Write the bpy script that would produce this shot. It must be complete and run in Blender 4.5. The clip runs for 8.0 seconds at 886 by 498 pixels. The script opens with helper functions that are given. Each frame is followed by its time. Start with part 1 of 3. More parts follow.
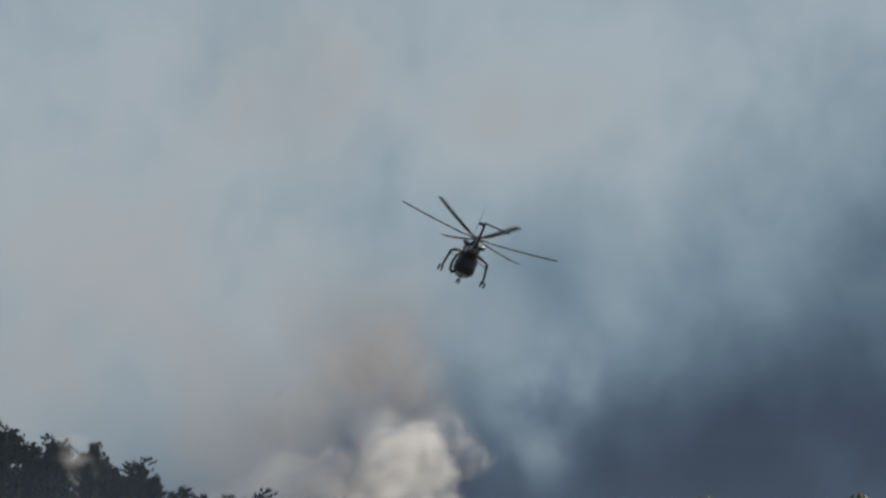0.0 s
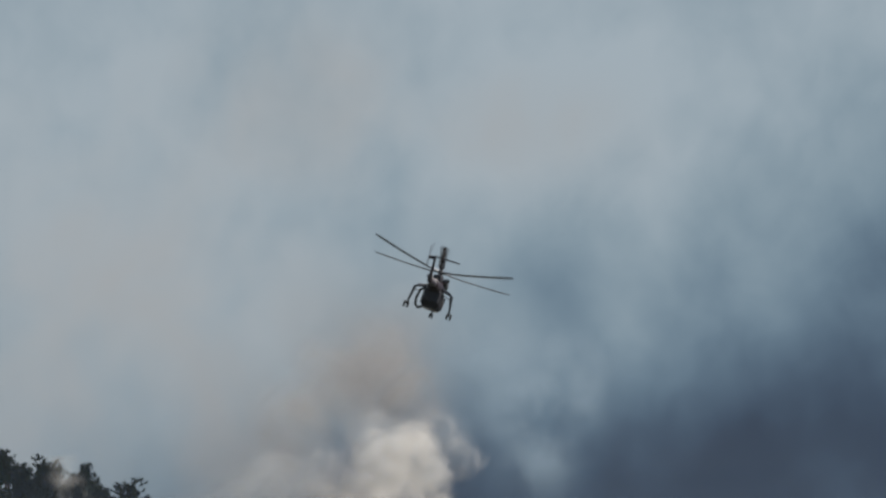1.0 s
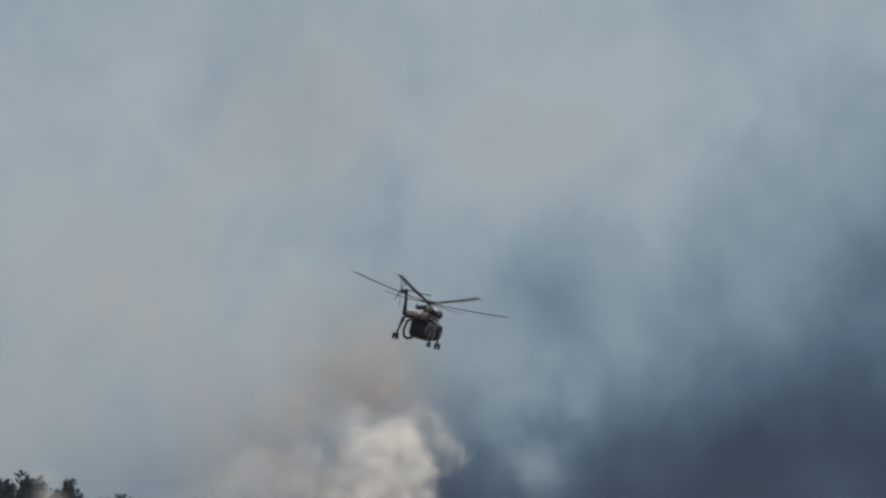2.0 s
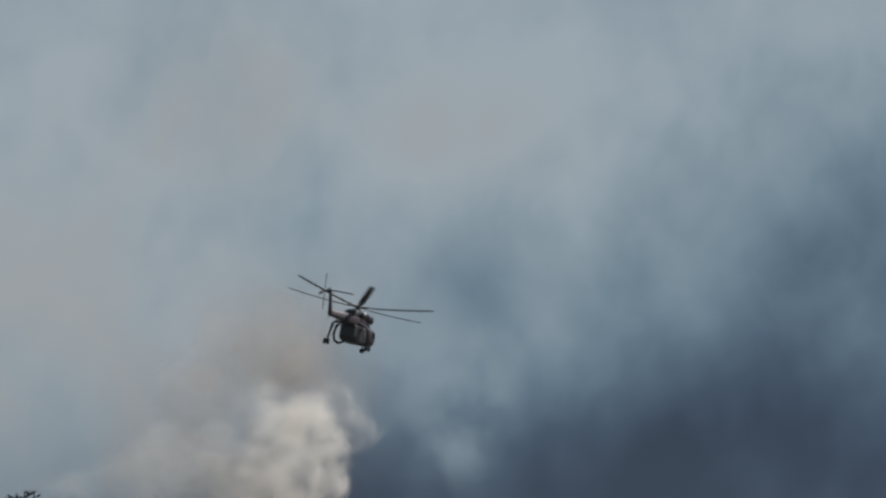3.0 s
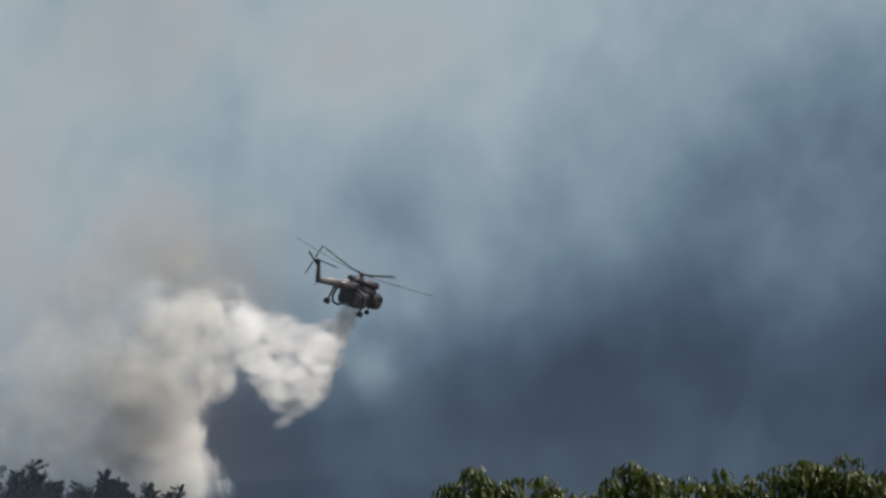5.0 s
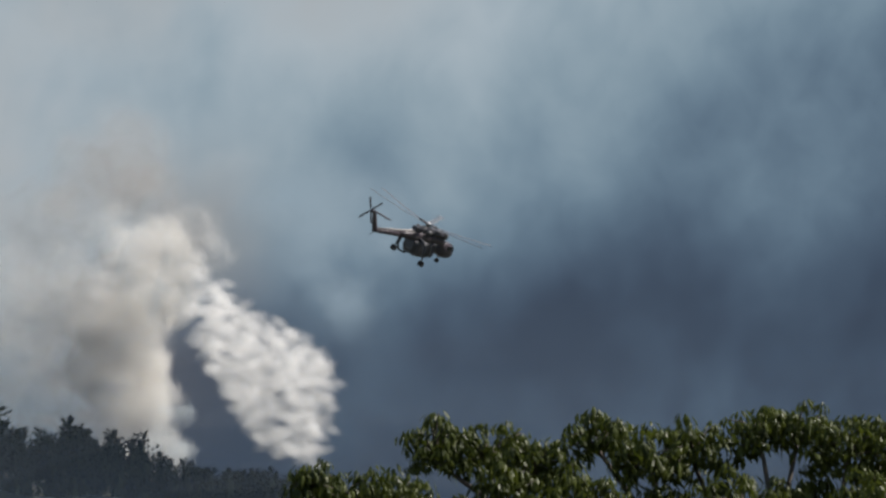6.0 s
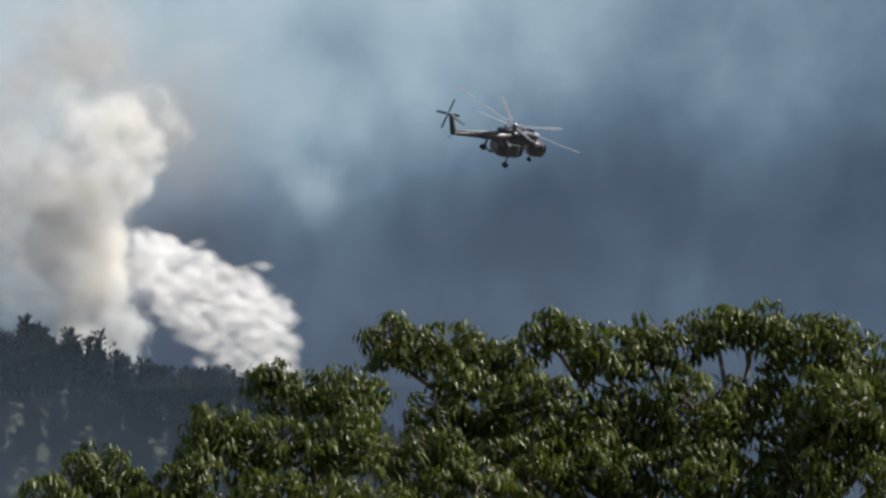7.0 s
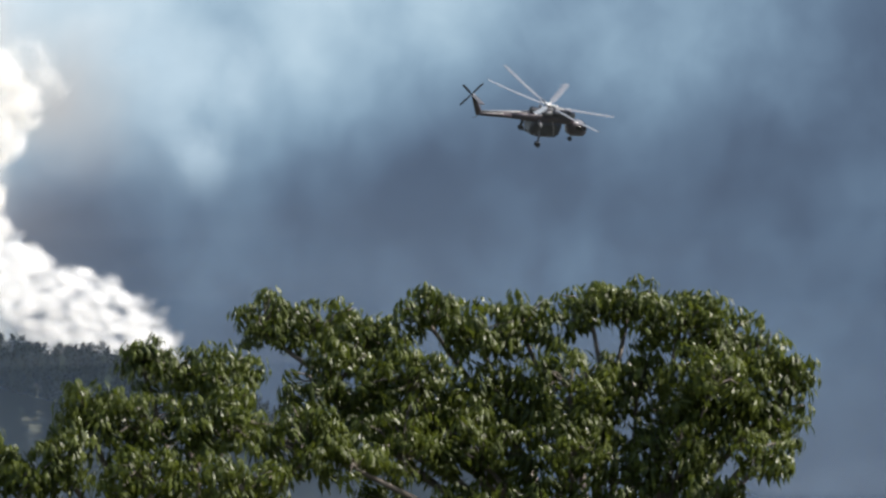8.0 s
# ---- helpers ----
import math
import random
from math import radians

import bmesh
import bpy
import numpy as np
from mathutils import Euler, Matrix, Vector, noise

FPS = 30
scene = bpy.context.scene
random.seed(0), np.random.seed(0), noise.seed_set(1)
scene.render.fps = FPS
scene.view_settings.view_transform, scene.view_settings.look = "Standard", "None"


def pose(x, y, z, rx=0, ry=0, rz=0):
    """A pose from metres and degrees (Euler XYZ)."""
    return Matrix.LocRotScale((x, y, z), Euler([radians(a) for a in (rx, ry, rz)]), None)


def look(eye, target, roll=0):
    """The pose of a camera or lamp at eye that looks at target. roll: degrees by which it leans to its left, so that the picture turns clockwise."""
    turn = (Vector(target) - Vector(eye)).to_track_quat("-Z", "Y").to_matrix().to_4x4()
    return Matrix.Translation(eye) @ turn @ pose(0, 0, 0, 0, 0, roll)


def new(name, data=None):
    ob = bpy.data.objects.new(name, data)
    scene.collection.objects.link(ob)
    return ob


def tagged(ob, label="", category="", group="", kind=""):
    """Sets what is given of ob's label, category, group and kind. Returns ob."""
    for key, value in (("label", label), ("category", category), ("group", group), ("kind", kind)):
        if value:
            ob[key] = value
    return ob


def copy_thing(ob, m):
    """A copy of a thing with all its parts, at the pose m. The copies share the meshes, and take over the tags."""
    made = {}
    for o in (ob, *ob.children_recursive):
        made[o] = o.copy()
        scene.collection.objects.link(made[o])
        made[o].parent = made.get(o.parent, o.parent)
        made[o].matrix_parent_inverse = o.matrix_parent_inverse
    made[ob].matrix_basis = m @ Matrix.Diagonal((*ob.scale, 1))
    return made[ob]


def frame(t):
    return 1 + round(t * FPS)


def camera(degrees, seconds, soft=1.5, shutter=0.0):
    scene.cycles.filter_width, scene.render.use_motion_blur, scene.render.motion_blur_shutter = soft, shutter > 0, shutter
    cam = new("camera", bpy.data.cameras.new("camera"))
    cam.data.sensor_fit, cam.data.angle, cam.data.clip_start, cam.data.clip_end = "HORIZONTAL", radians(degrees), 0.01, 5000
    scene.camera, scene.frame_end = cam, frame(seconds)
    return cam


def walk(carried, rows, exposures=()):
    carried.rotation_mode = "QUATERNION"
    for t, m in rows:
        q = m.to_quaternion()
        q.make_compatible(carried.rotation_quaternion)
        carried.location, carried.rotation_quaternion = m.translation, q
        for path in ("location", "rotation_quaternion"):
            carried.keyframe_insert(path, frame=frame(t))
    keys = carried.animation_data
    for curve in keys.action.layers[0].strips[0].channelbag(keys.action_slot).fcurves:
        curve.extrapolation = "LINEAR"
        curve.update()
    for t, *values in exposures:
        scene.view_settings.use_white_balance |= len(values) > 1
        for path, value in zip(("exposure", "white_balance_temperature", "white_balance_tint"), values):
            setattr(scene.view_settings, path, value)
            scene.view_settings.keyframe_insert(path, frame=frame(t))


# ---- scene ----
# ---- the camera: it stands on the ground and pans after the helicopter ----
EYE = (0.0, 0.0, 1.6)
LENS = 15.0
cam = camera(LENS, 8.0, soft=2.6, shutter=0.12)
scene.cycles.transparent_max_bounces = 256
scene.cycles.max_bounces, scene.cycles.diffuse_bounces, scene.cycles.transmission_bounces = 24, 20, 20


def aim(yaw, pitch, roll):
    return pose(*EYE, 90 + pitch, 0, yaw) @ pose(0, 0, 0, 0, 0, roll)


PAN = [(0, 4.606, 12.885, 0.991), (0.3, 4.766, 13.15, 1.044), (0.5, 4.738, 13.199, 1.041), (1.0, 4.455, 13.242, 0.981),
       (1.2, 4.378, 13.291, 0.967), (2.5, 3.638, 13.59, 0.817), (3.0, 2.6, 13.475, 0.575), (3.5, 1.73, 13.28, 0.377),
       (4.0, 0.855, 12.905, 0.182), (4.2, 0.735, 12.85, 0.155), (5.3, 0.544, 12.12, 0.11), (5.5, 0.387, 11.908, 0.077),
       (6, 0.0, 11.5, 0.0), (6.5, -0.366, 10.745, -0.067), (7, -0.738, 9.76, -0.124), (7.5, -1.169, 9.399, -0.191),
       (7.6, -1.344, 9.365, -0.219), (8, -2.898, 9.36, -0.471)]
EXPOSURE = [(0, -0.04), (1.2, -0.04), (2.5, -0.14), (3.5, -0.18), (4.2, -0.08), (5.5, 0.04), (6.5, 0.22), (7.0, 0.5), (7.5, 0.8), (8.0, 1.02)]
walk(cam, [(t, aim(a, b, c)) for t, a, b, c in PAN], EXPOSURE)

# ---- light: hazy sun high on the far side, sky above the smoke ----
SUN_AZ, SUN_EL = 96.0, 48.0  # degrees: to the right of straight ahead, above the horizon
world = bpy.data.worlds.new("world")
scene.world = world
world.use_nodes = True
wn = world.node_tree.nodes
sky = wn.new("ShaderNodeTexSky")
sky.sky_type = "NISHITA"
sky.sun_disc = False
sky.sun_elevation = radians(SUN_EL)
sky.sun_rotation = radians(SUN_AZ)
wn["Background"].inputs["Strength"].default_value = 0.08
world.node_tree.links.new(sky.outputs["Color"], wn["Background"].inputs["Color"])
sun_data = bpy.data.lights.new("sun", "SUN")
sun_data.energy, sun_data.angle, sun_data.color = 5.0, radians(0.6), (1.0, 0.95, 0.87)
sun = new("sun", sun_data)
SUN_WAY = Vector((math.sin(radians(SUN_AZ)) * math.cos(radians(SUN_EL)), math.cos(radians(SUN_AZ)) * math.cos(radians(SUN_EL)), math.sin(radians(SUN_EL))))
sun.matrix_world = look(SUN_WAY * 100, (0, 0, 0))


# ---- helpers of this scene ----
FOCAL = 784 / math.tan(radians(LENS / 2))


def sight(h, v, d):
    """A place d metres off, h and v image units right of and below the resting view's middle (pitch 11.5 degrees)."""
    p = radians(11.5)
    way = Vector((h / FOCAL, math.cos(p) + v / FOCAL * math.sin(p), math.sin(p) - v / FOCAL * math.cos(p)))
    return Vector(EYE) + way.normalized() * d


def spot(x, y, d):
    return sight(x - 784, y - 441, d)


def part(name, bm, material, parent, label="", smooth=False):
    """Links a bmesh, or a mesh, as one object under a thing or a part."""
    if isinstance(bm, bpy.types.Mesh):
        me = bm
    else:
        me = bpy.data.meshes.new(name)
        bmesh.ops.recalc_face_normals(bm, faces=bm.faces)
        bm.to_mesh(me)
        bm.free()
        if smooth:
            me.polygons.foreach_set("use_smooth", [True] * len(me.polygons))
    if material and not me.materials:
        me.materials.append(material)
    ob = new(name, me)
    ob.parent = parent
    if label:
        tagged(ob, label)
    return ob


def raw_mesh(name, verts, faces, material, normals=None):
    me = bpy.data.meshes.new(name)
    me.from_pydata([tuple(v) for v in verts], [], [tuple(int(i) for i in f) for f in faces])
    me.materials.append(material)
    if normals is not None:
        me.polygons.foreach_set("use_smooth", [True] * len(me.polygons))
        me.normals_split_custom_set_from_vertices([tuple(n) for n in normals])
    me.update()
    return me


def ring(bm, centre, right, up, w, h, n, power=2.0):
    vs = []
    for i in range(n):
        a = 2 * math.pi * i / n
        c, s = math.cos(a), math.sin(a)
        r = (abs(c) ** power + abs(s) ** power) ** (-1 / power)
        vs.append(bm.verts.new(Vector(centre) + Vector(right) * (c * r * w) + Vector(up) * (s * r * h)))
    return vs


def loft(bm, rings, close=True):
    for a, b in zip(rings, rings[1:]):
        n = len(a)
        for i in range(n):
            bm.faces.new((a[i], a[(i + 1) % n], b[(i + 1) % n], b[i]))
    if close:
        bm.faces.new(rings[0])
        bm.faces.new(rings[-1])
    return bm


def hull_x(sections, n=16, power=2.6):
    """A body along x: sections of (x, z, half width, half height)."""
    bm = bmesh.new()
    return loft(bm, [ring(bm, (x, y0, z), (0, 1, 0), (0, 0, 1), w, h, n, power) for x, y0, z, w, h in sections])


def tube(points, radii, n=8, bm=None):
    bm = bm or bmesh.new()
    pts = [Vector(p) for p in points]
    rings = []
    for i, p in enumerate(pts):
        t = (pts[min(i + 1, len(pts) - 1)] - pts[max(i - 1, 0)]).normalized()
        a = t.cross(Vector((0, 0, 1)) if abs(t.z) < 0.9 else Vector((1, 0, 0))).normalized()
        r = radii[i] if isinstance(radii, (list, tuple)) else radii
        rings.append(ring(bm, p, a, t.cross(a), r, r, n))
    return loft(bm, rings)


def slab(x0, x1, y0, y1, z0, z1, bevel=0.03):
    bm = bmesh.new()
    bmesh.ops.create_cube(bm, size=1)
    for v in bm.verts:
        v.co = Vector((x0 + (v.co.x + 0.5) * (x1 - x0), y0 + (v.co.y + 0.5) * (y1 - y0), z0 + (v.co.z + 0.5) * (z1 - z0)))
    bmesh.ops.bevel(bm, geom=bm.edges[:], offset=bevel, segments=2, affect="EDGES")
    return bm


# ---- materials ----
def shader(name):
    m = bpy.data.materials.new(name)
    m.use_nodes = True
    return m, m.node_tree.nodes, m.node_tree.links


def paint(name, colour, rough=0.5, metal=0.0, vary=0.25, scale=2.0, bump=0.05):
    """Painted or weathered surface: stains at a large and grain at a small scale."""
    m, n, l = shader(name)
    b = n["Principled BSDF"]
    co = n.new("ShaderNodeTexCoord")
    big, small, mix = n.new("ShaderNodeTexNoise"), n.new("ShaderNodeTexNoise"), n.new("ShaderNodeMix")
    big.inputs["Scale"].default_value, small.inputs["Scale"].default_value = scale, scale * 14
    big.inputs["Detail"].default_value = 5
    l.new(co.outputs["Object"], big.inputs["Vector"])
    l.new(co.outputs["Object"], small.inputs["Vector"])
    mix.data_type = "RGBA"
    mix.inputs["A"].default_value = (*[c * (1 - vary) for c in colour], 1)
    mix.inputs["B"].default_value = (*[min(1, c * (1 + vary)) for c in colour], 1)
    l.new(big.outputs["Fac"], mix.inputs["Factor"])
    l.new(mix.outputs["Result"], b.inputs["Base Color"])
    b.inputs["Roughness"].default_value, b.inputs["Metallic"].default_value = rough, metal
    bp = n.new("ShaderNodeBump")
    bp.inputs["Strength"].default_value, bp.inputs["Distance"].default_value = 0.3, bump
    l.new(small.outputs["Fac"], bp.inputs["Height"])
    l.new(bp.outputs["Normal"], b.inputs["Normal"])
    return m


def foliage(name, dark, light, rough, through_light, spread=1.0, gloss=0.32):
    """Leaves: colour drawn leaf by leaf, with light coming through the blade."""
    m, n, l = shader(name)
    b, out = n["Principled BSDF"], n["Material Output"]
    geo, co, tex = n.new("ShaderNodeNewGeometry"), n.new("ShaderNodeTexCoord"), n.new("ShaderNodeTexNoise")
    add, mix = n.new("ShaderNodeMath"), n.new("ShaderNodeMix")
    tex.inputs["Scale"].default_value = spread
    l.new(co.outputs["Object"], tex.inputs["Vector"])
    add.operation = "MULTIPLY_ADD"
    l.new(geo.outputs["Random Per Island"], add.inputs[0])
    add.inputs[1].default_value = 0.7
    l.new(tex.outputs["Fac"], add.inputs[2])
    ramp = n.new("ShaderNodeMapRange")
    ramp.inputs["From Min"].default_value, ramp.inputs["From Max"].default_value = 0.35, 1.1
    l.new(add.outputs[0], ramp.inputs["Value"])
    mix.data_type = "RGBA"
    mix.inputs["A"].default_value, mix.inputs["B"].default_value = (*dark, 1), (*light, 1)
    l.new(ramp.outputs["Result"], mix.inputs["Factor"])
    l.new(mix.outputs["Result"], b.inputs["Base Color"])
    b.inputs["Roughness"].default_value = rough
    b.inputs["Specular IOR Level"].default_value = gloss
    tl, ms = n.new("ShaderNodeBsdfTranslucent"), n.new("ShaderNodeMixShader")
    l.new(mix.outputs["Result"], tl.inputs["Color"])
    ms.inputs["Fac"].default_value = through_light
    l.new(b.outputs["BSDF"], ms.inputs[1])
    l.new(tl.outputs["BSDF"], ms.inputs[2])
    l.new(ms.outputs["Shader"], out.inputs["Surface"])
    return m


def vapour(name, cool, warm, scale, low=0.35, high=0.65):
    """Smoke or spray flakes: pale, matt, light passes through them."""
    m, n, l = shader(name)
    n.remove(n["Principled BSDF"])
    out = n["Material Output"]
    co, tex, mix = n.new("ShaderNodeNewGeometry"), n.new("ShaderNodeTexNoise"), n.new("ShaderNodeMix")
    tex.inputs["Scale"].default_value, tex.inputs["Detail"].default_value = scale, 3
    l.new(co.outputs["Position"], tex.inputs["Vector"])
    rg = n.new("ShaderNodeMapRange")
    rg.inputs["From Min"].default_value, rg.inputs["From Max"].default_value = low, high
    l.new(tex.outputs["Fac"], rg.inputs["Value"])
    mix.data_type = "RGBA"
    mix.inputs["A"].default_value, mix.inputs["B"].default_value = (*cool, 1), (*warm, 1)
    l.new(rg.outputs["Result"], mix.inputs["Factor"])
    d, tl, ms = n.new("ShaderNodeBsdfDiffuse"), n.new("ShaderNodeBsdfTranslucent"), n.new("ShaderNodeMixShader")
    l.new(mix.outputs["Result"], d.inputs["Color"])
    l.new(mix.outputs["Result"], tl.inputs["Color"])
    ms.inputs["Fac"].default_value = 0.5
    l.new(d.outputs["BSDF"], ms.inputs[1])
    l.new(tl.outputs["BSDF"], ms.inputs[2])
    at, clear, thin = n.new("ShaderNodeAttribute"), n.new("ShaderNodeBsdfTransparent"), n.new("ShaderNodeMixShader")
    at.attribute_name = "thickness"
    l.new(at.outputs["Fac"], thin.inputs["Fac"])
    l.new(clear.outputs["BSDF"], thin.inputs[1])
    l.new(ms.outputs["Shader"], thin.inputs[2])
    l.new(thin.outputs["Shader"], out.inputs["Surface"])
    return m


RED = paint("weathered dark red paint", (0.062, 0.050, 0.060), 0.36, 0.0, 0.35, 0.7, 0.01)
GREY = paint("dark grey paint", (0.05, 0.05, 0.06), 0.5, 0.0, 0.3, 1.0, 0.01)
STEEL = paint("dull steel", (0.22, 0.22, 0.23), 0.4, 0.7, 0.3, 3.0, 0.01)
BLADE = paint("dark grey rotor paint", (0.05, 0.05, 0.06), 0.26, 0.0, 0.2, 1.0, 0.005)
RUBBER = paint("black rubber", (0.02, 0.02, 0.02), 0.8, 0.0, 0.3, 5.0, 0.01)
# rotor paint again, paler: sunlight on the blade tops put into the colour
BLADE_SUNLIT = paint("rotor paint in sunlit pale grey", (0.13, 0.135, 0.15), 0.22, 0.0, 0.15, 1.0, 0.004)
PALE = paint("pale worn paint and sunlit tone", (0.3, 0.28, 0.28), 0.5, 0.0, 0.2, 1.5, 0.01)
GLASS = paint("dark tinted glazing", (0.012, 0.014, 0.018), 0.08, 0.0, 0.2, 1.0, 0.0)
BARK = paint("grey brown bark", (0.12, 0.10, 0.085), 0.9, 0.0, 0.4, 3.0, 0.05)
PINE_BARK = paint("dark pine bark", (0.09, 0.06, 0.045), 0.9, 0.0, 0.4, 2.0, 0.05)
EARTH = paint("dry grass and earth", (0.04, 0.042, 0.025), 0.95, 0.0, 0.5, 0.12, 0.2)
NEEDLES = foliage("pine needles", (0.008, 0.013, 0.009), (0.020, 0.028, 0.017), 0.9, 0.1, 0.3, 0.06)
LEAF = foliage("broad green leaves", (0.023, 0.035, 0.006), (0.080, 0.098, 0.014), 0.42, 0.42, 1.6, 0.30)
SMOKE = vapour("tan wood smoke", (0.985, 0.985, 0.98), (0.968, 0.94, 0.895), 0.07, 0.3, 0.6)
BROWN_SMOKE = vapour("brown smoke", (0.58, 0.51, 0.46), (0.72, 0.64, 0.58), 0.06)
BLUE_SMOKE = vapour("blue-white fresh smoke", (0.80, 0.91, 0.97), (0.93, 0.96, 0.98), 0.09)
SPRAY = vapour("white water spray", (0.985, 0.985, 0.99), (0.975, 0.97, 0.97), 0.2)


def smoke_sky():
    """The far wall of smoke, sunlit above and in its own shade low down; its tone follows bearing and height."""
    m, n, l = shader("distant smoke")
    n.remove(n["Principled BSDF"])
    out, em = n["Material Output"], n.new("ShaderNodeEmission")

    def mth(op, a, b=None, c=None):
        k = n.new("ShaderNodeMath")
        k.operation = op
        for i, v in enumerate((a, b, c)):
            if v is None:
                continue
            if isinstance(v, (int, float)):
                k.inputs[i].default_value = v
            else:
                l.new(v, k.inputs[i])
        return k.outputs[0]

    co, sep = n.new("ShaderNodeTexCoord"), n.new("ShaderNodeSeparateXYZ")
    l.new(co.outputs["Object"], sep.inputs[0])
    x, y, z = sep.outputs
    az = mth("MULTIPLY", mth("ARCTAN2", x, y), 57.2958)
    flat = mth("SQRT", mth("ADD", mth("MULTIPLY", x, x), mth("MULTIPLY", y, y)))
    el = mth("MULTIPLY", mth("ARCTAN2", z, flat), 57.2958)
    both = n.new("ShaderNodeCombineXYZ")
    l.new(az, both.inputs[0])
    l.new(el, both.inputs[1])

    def cloud(scale, detail, shift, rough=0.45, warp=0.0):
        mp, t = n.new("ShaderNodeMapping"), n.new("ShaderNodeTexNoise")
        mp.inputs["Location"].default_value = shift
        mp.inputs["Rotation"].default_value = (0, 0, radians(-24))
        mp.inputs["Scale"].default_value = (0.98, 0.82, 1)
        l.new(both.outputs[0], mp.inputs["Vector"])
        l.new(mp.outputs[0], t.inputs["Vector"])
        t.inputs["Scale"].default_value, t.inputs["Detail"].default_value = scale, detail
        t.inputs["Roughness"].default_value, t.inputs["Distortion"].default_value = rough, warp
        return t.outputs["Fac"]

    broad = mth("SUBTRACT", cloud(0.22, 3, (3.1, 1.7, 0)), 0.5)
    mid = mth("SUBTRACT", cloud(0.5, 3, (7.3, 4.2, 0), 0.45, 0.3), 0.5)
    fine = mth("SUBTRACT", cloud(1.5, 3, (1.3, 9.2, 0), 0.5, 0.35), 0.5)

    def glow(a, e, ra, re, lean=0.0):
        """1 at a bearing and height, falling softly to 0."""
        da, de = mth("SUBTRACT", az, a), mth("SUBTRACT", el, e)
        de = mth("MULTIPLY_ADD", da, -lean, de)
        q = mth("ADD", mth("POWER", mth("ABSOLUTE", mth("DIVIDE", da, ra)), 2), mth("POWER", mth("ABSOLUTE", mth("DIVIDE", de, re)), 2))
        return mth("POWER", 2.718, mth("MULTIPLY", q, -1))

    lift = mth("SUBTRACT", el, mth("MULTIPLY_ADD", az, 0.45, 12.05))
    lift = mth("MULTIPLY", mth("TANH", mth("DIVIDE", lift, 2.7)), 0.42)
    lift = mth("MULTIPLY_ADD", broad, 0.34, lift)
    lift = mth("MULTIPLY_ADD", mid, 0.44, lift)
    lift = mth("MULTIPLY_ADD", fine, 0.15, lift)
    for a, e, ra, re, lean, k in BANKS:
        lift = mth("MULTIPLY_ADD", glow(a, e, ra, re, lean), k, lift)
    lift = mth("ADD", lift, 0.5)
    ramp = n.new("ShaderNodeValToRGB")
    ramp.color_ramp.interpolation = "B_SPLINE"
    e = ramp.color_ramp.elements
    e[0].position, e[0].color = 0.0, (0.037, 0.053, 0.083, 1)
    e[1].position, e[1].color = 1.0, (0.385, 0.45, 0.50, 1)
    for p, c in ((0.25, (0.066, 0.101, 0.152, 1)), (0.5, (0.144, 0.216, 0.282, 1)), (0.75, (0.254, 0.334, 0.392, 1))):
        k = e.new(p)
        k.color = c
    l.new(lift, ramp.inputs["Fac"])
    # warm smoke: a pale tan tint in the thick bank, a browner patch over the fire
    last = ramp.outputs["Color"]
    for colour, spots, most in (((0.375, 0.352, 0.335), ((-9.0, 12.4, 3.6, 3.4), (-2.0, 15.7, 1.7, 0.9), (-6.0, 16.0, 2.2, 1.6)), 0.30),
                                ((0.262, 0.236, 0.222), ((-4.4, 11.5, 1.5, 1.3), (-6.6, 10.0, 2.2, 1.5)), 0.42)):
        tan = n.new("ShaderNodeMix")
        tan.data_type = "RGBA"
        l.new(last, tan.inputs["A"])
        tan.inputs["B"].default_value = (*colour, 1)
        total = None
        for spot_at in spots:
            g = glow(*spot_at)
            total = g if total is None else mth("MAXIMUM", total, g)
        amount = mth("MULTIPLY", total, mth("MULTIPLY_ADD", mid, 1.1, most))
        l.new(mth("MAXIMUM", mth("MINIMUM", amount, 0.85), 0.0), tan.inputs["Factor"])
        last = tan.outputs["Result"]
    l.new(last, em.inputs["Color"])
    em.inputs["Strength"].default_value = 1.0
    l.new(em.outputs["Emission"], out.inputs["Surface"])
    return m


# bearing, height, half width, half height (degrees), lean, strength of the paler and darker banks of smoke
BANKS = [(-0.5, 16.5, 1.7, 1.0, 0.4, 0.15), (-2.5, 15.4, 1.1, 0.8, 0.4, 0.12), (-1.4, 13.1, 1.1, 1.0, 0.2, -0.22), (0.2, 13.9, 0.7, 1.5, 0.0, 0.09),
         (-2.4, 12.1, 1.2, 0.8, 0.2, 0.12), (-2.9, 14.3, 1.0, 0.8, 0.0, -0.08), (1.7, 13.2, 1.0, 1.4, 0.0, 0.04), (4.2, 12.4, 1.0, 1.8, 0.0, -0.10),
         (-4.3, 9.0, 1.5, 1.8, 0.0, -0.42), (-9.0, 13.0, 3.2, 4.0, 0.0, 0.06), (0.4, 9.7, 2.4, 1.1, 0.1, -0.08), (-7.4, 10.6, 2.2, 1.5, 0.0, 0.12), (6.0, 12.3, 1.9, 1.5, 0.0, 0.26), (4.4, 14.9, 1.6, 1.2, 0.0, 0.04), (2.0, 10.0, 2.4, 1.3, 0.1, -0.12), (1.9, 12.0, 1.7, 1.1, 0.0, 0.11)]
SKY_SMOKE = smoke_sky()


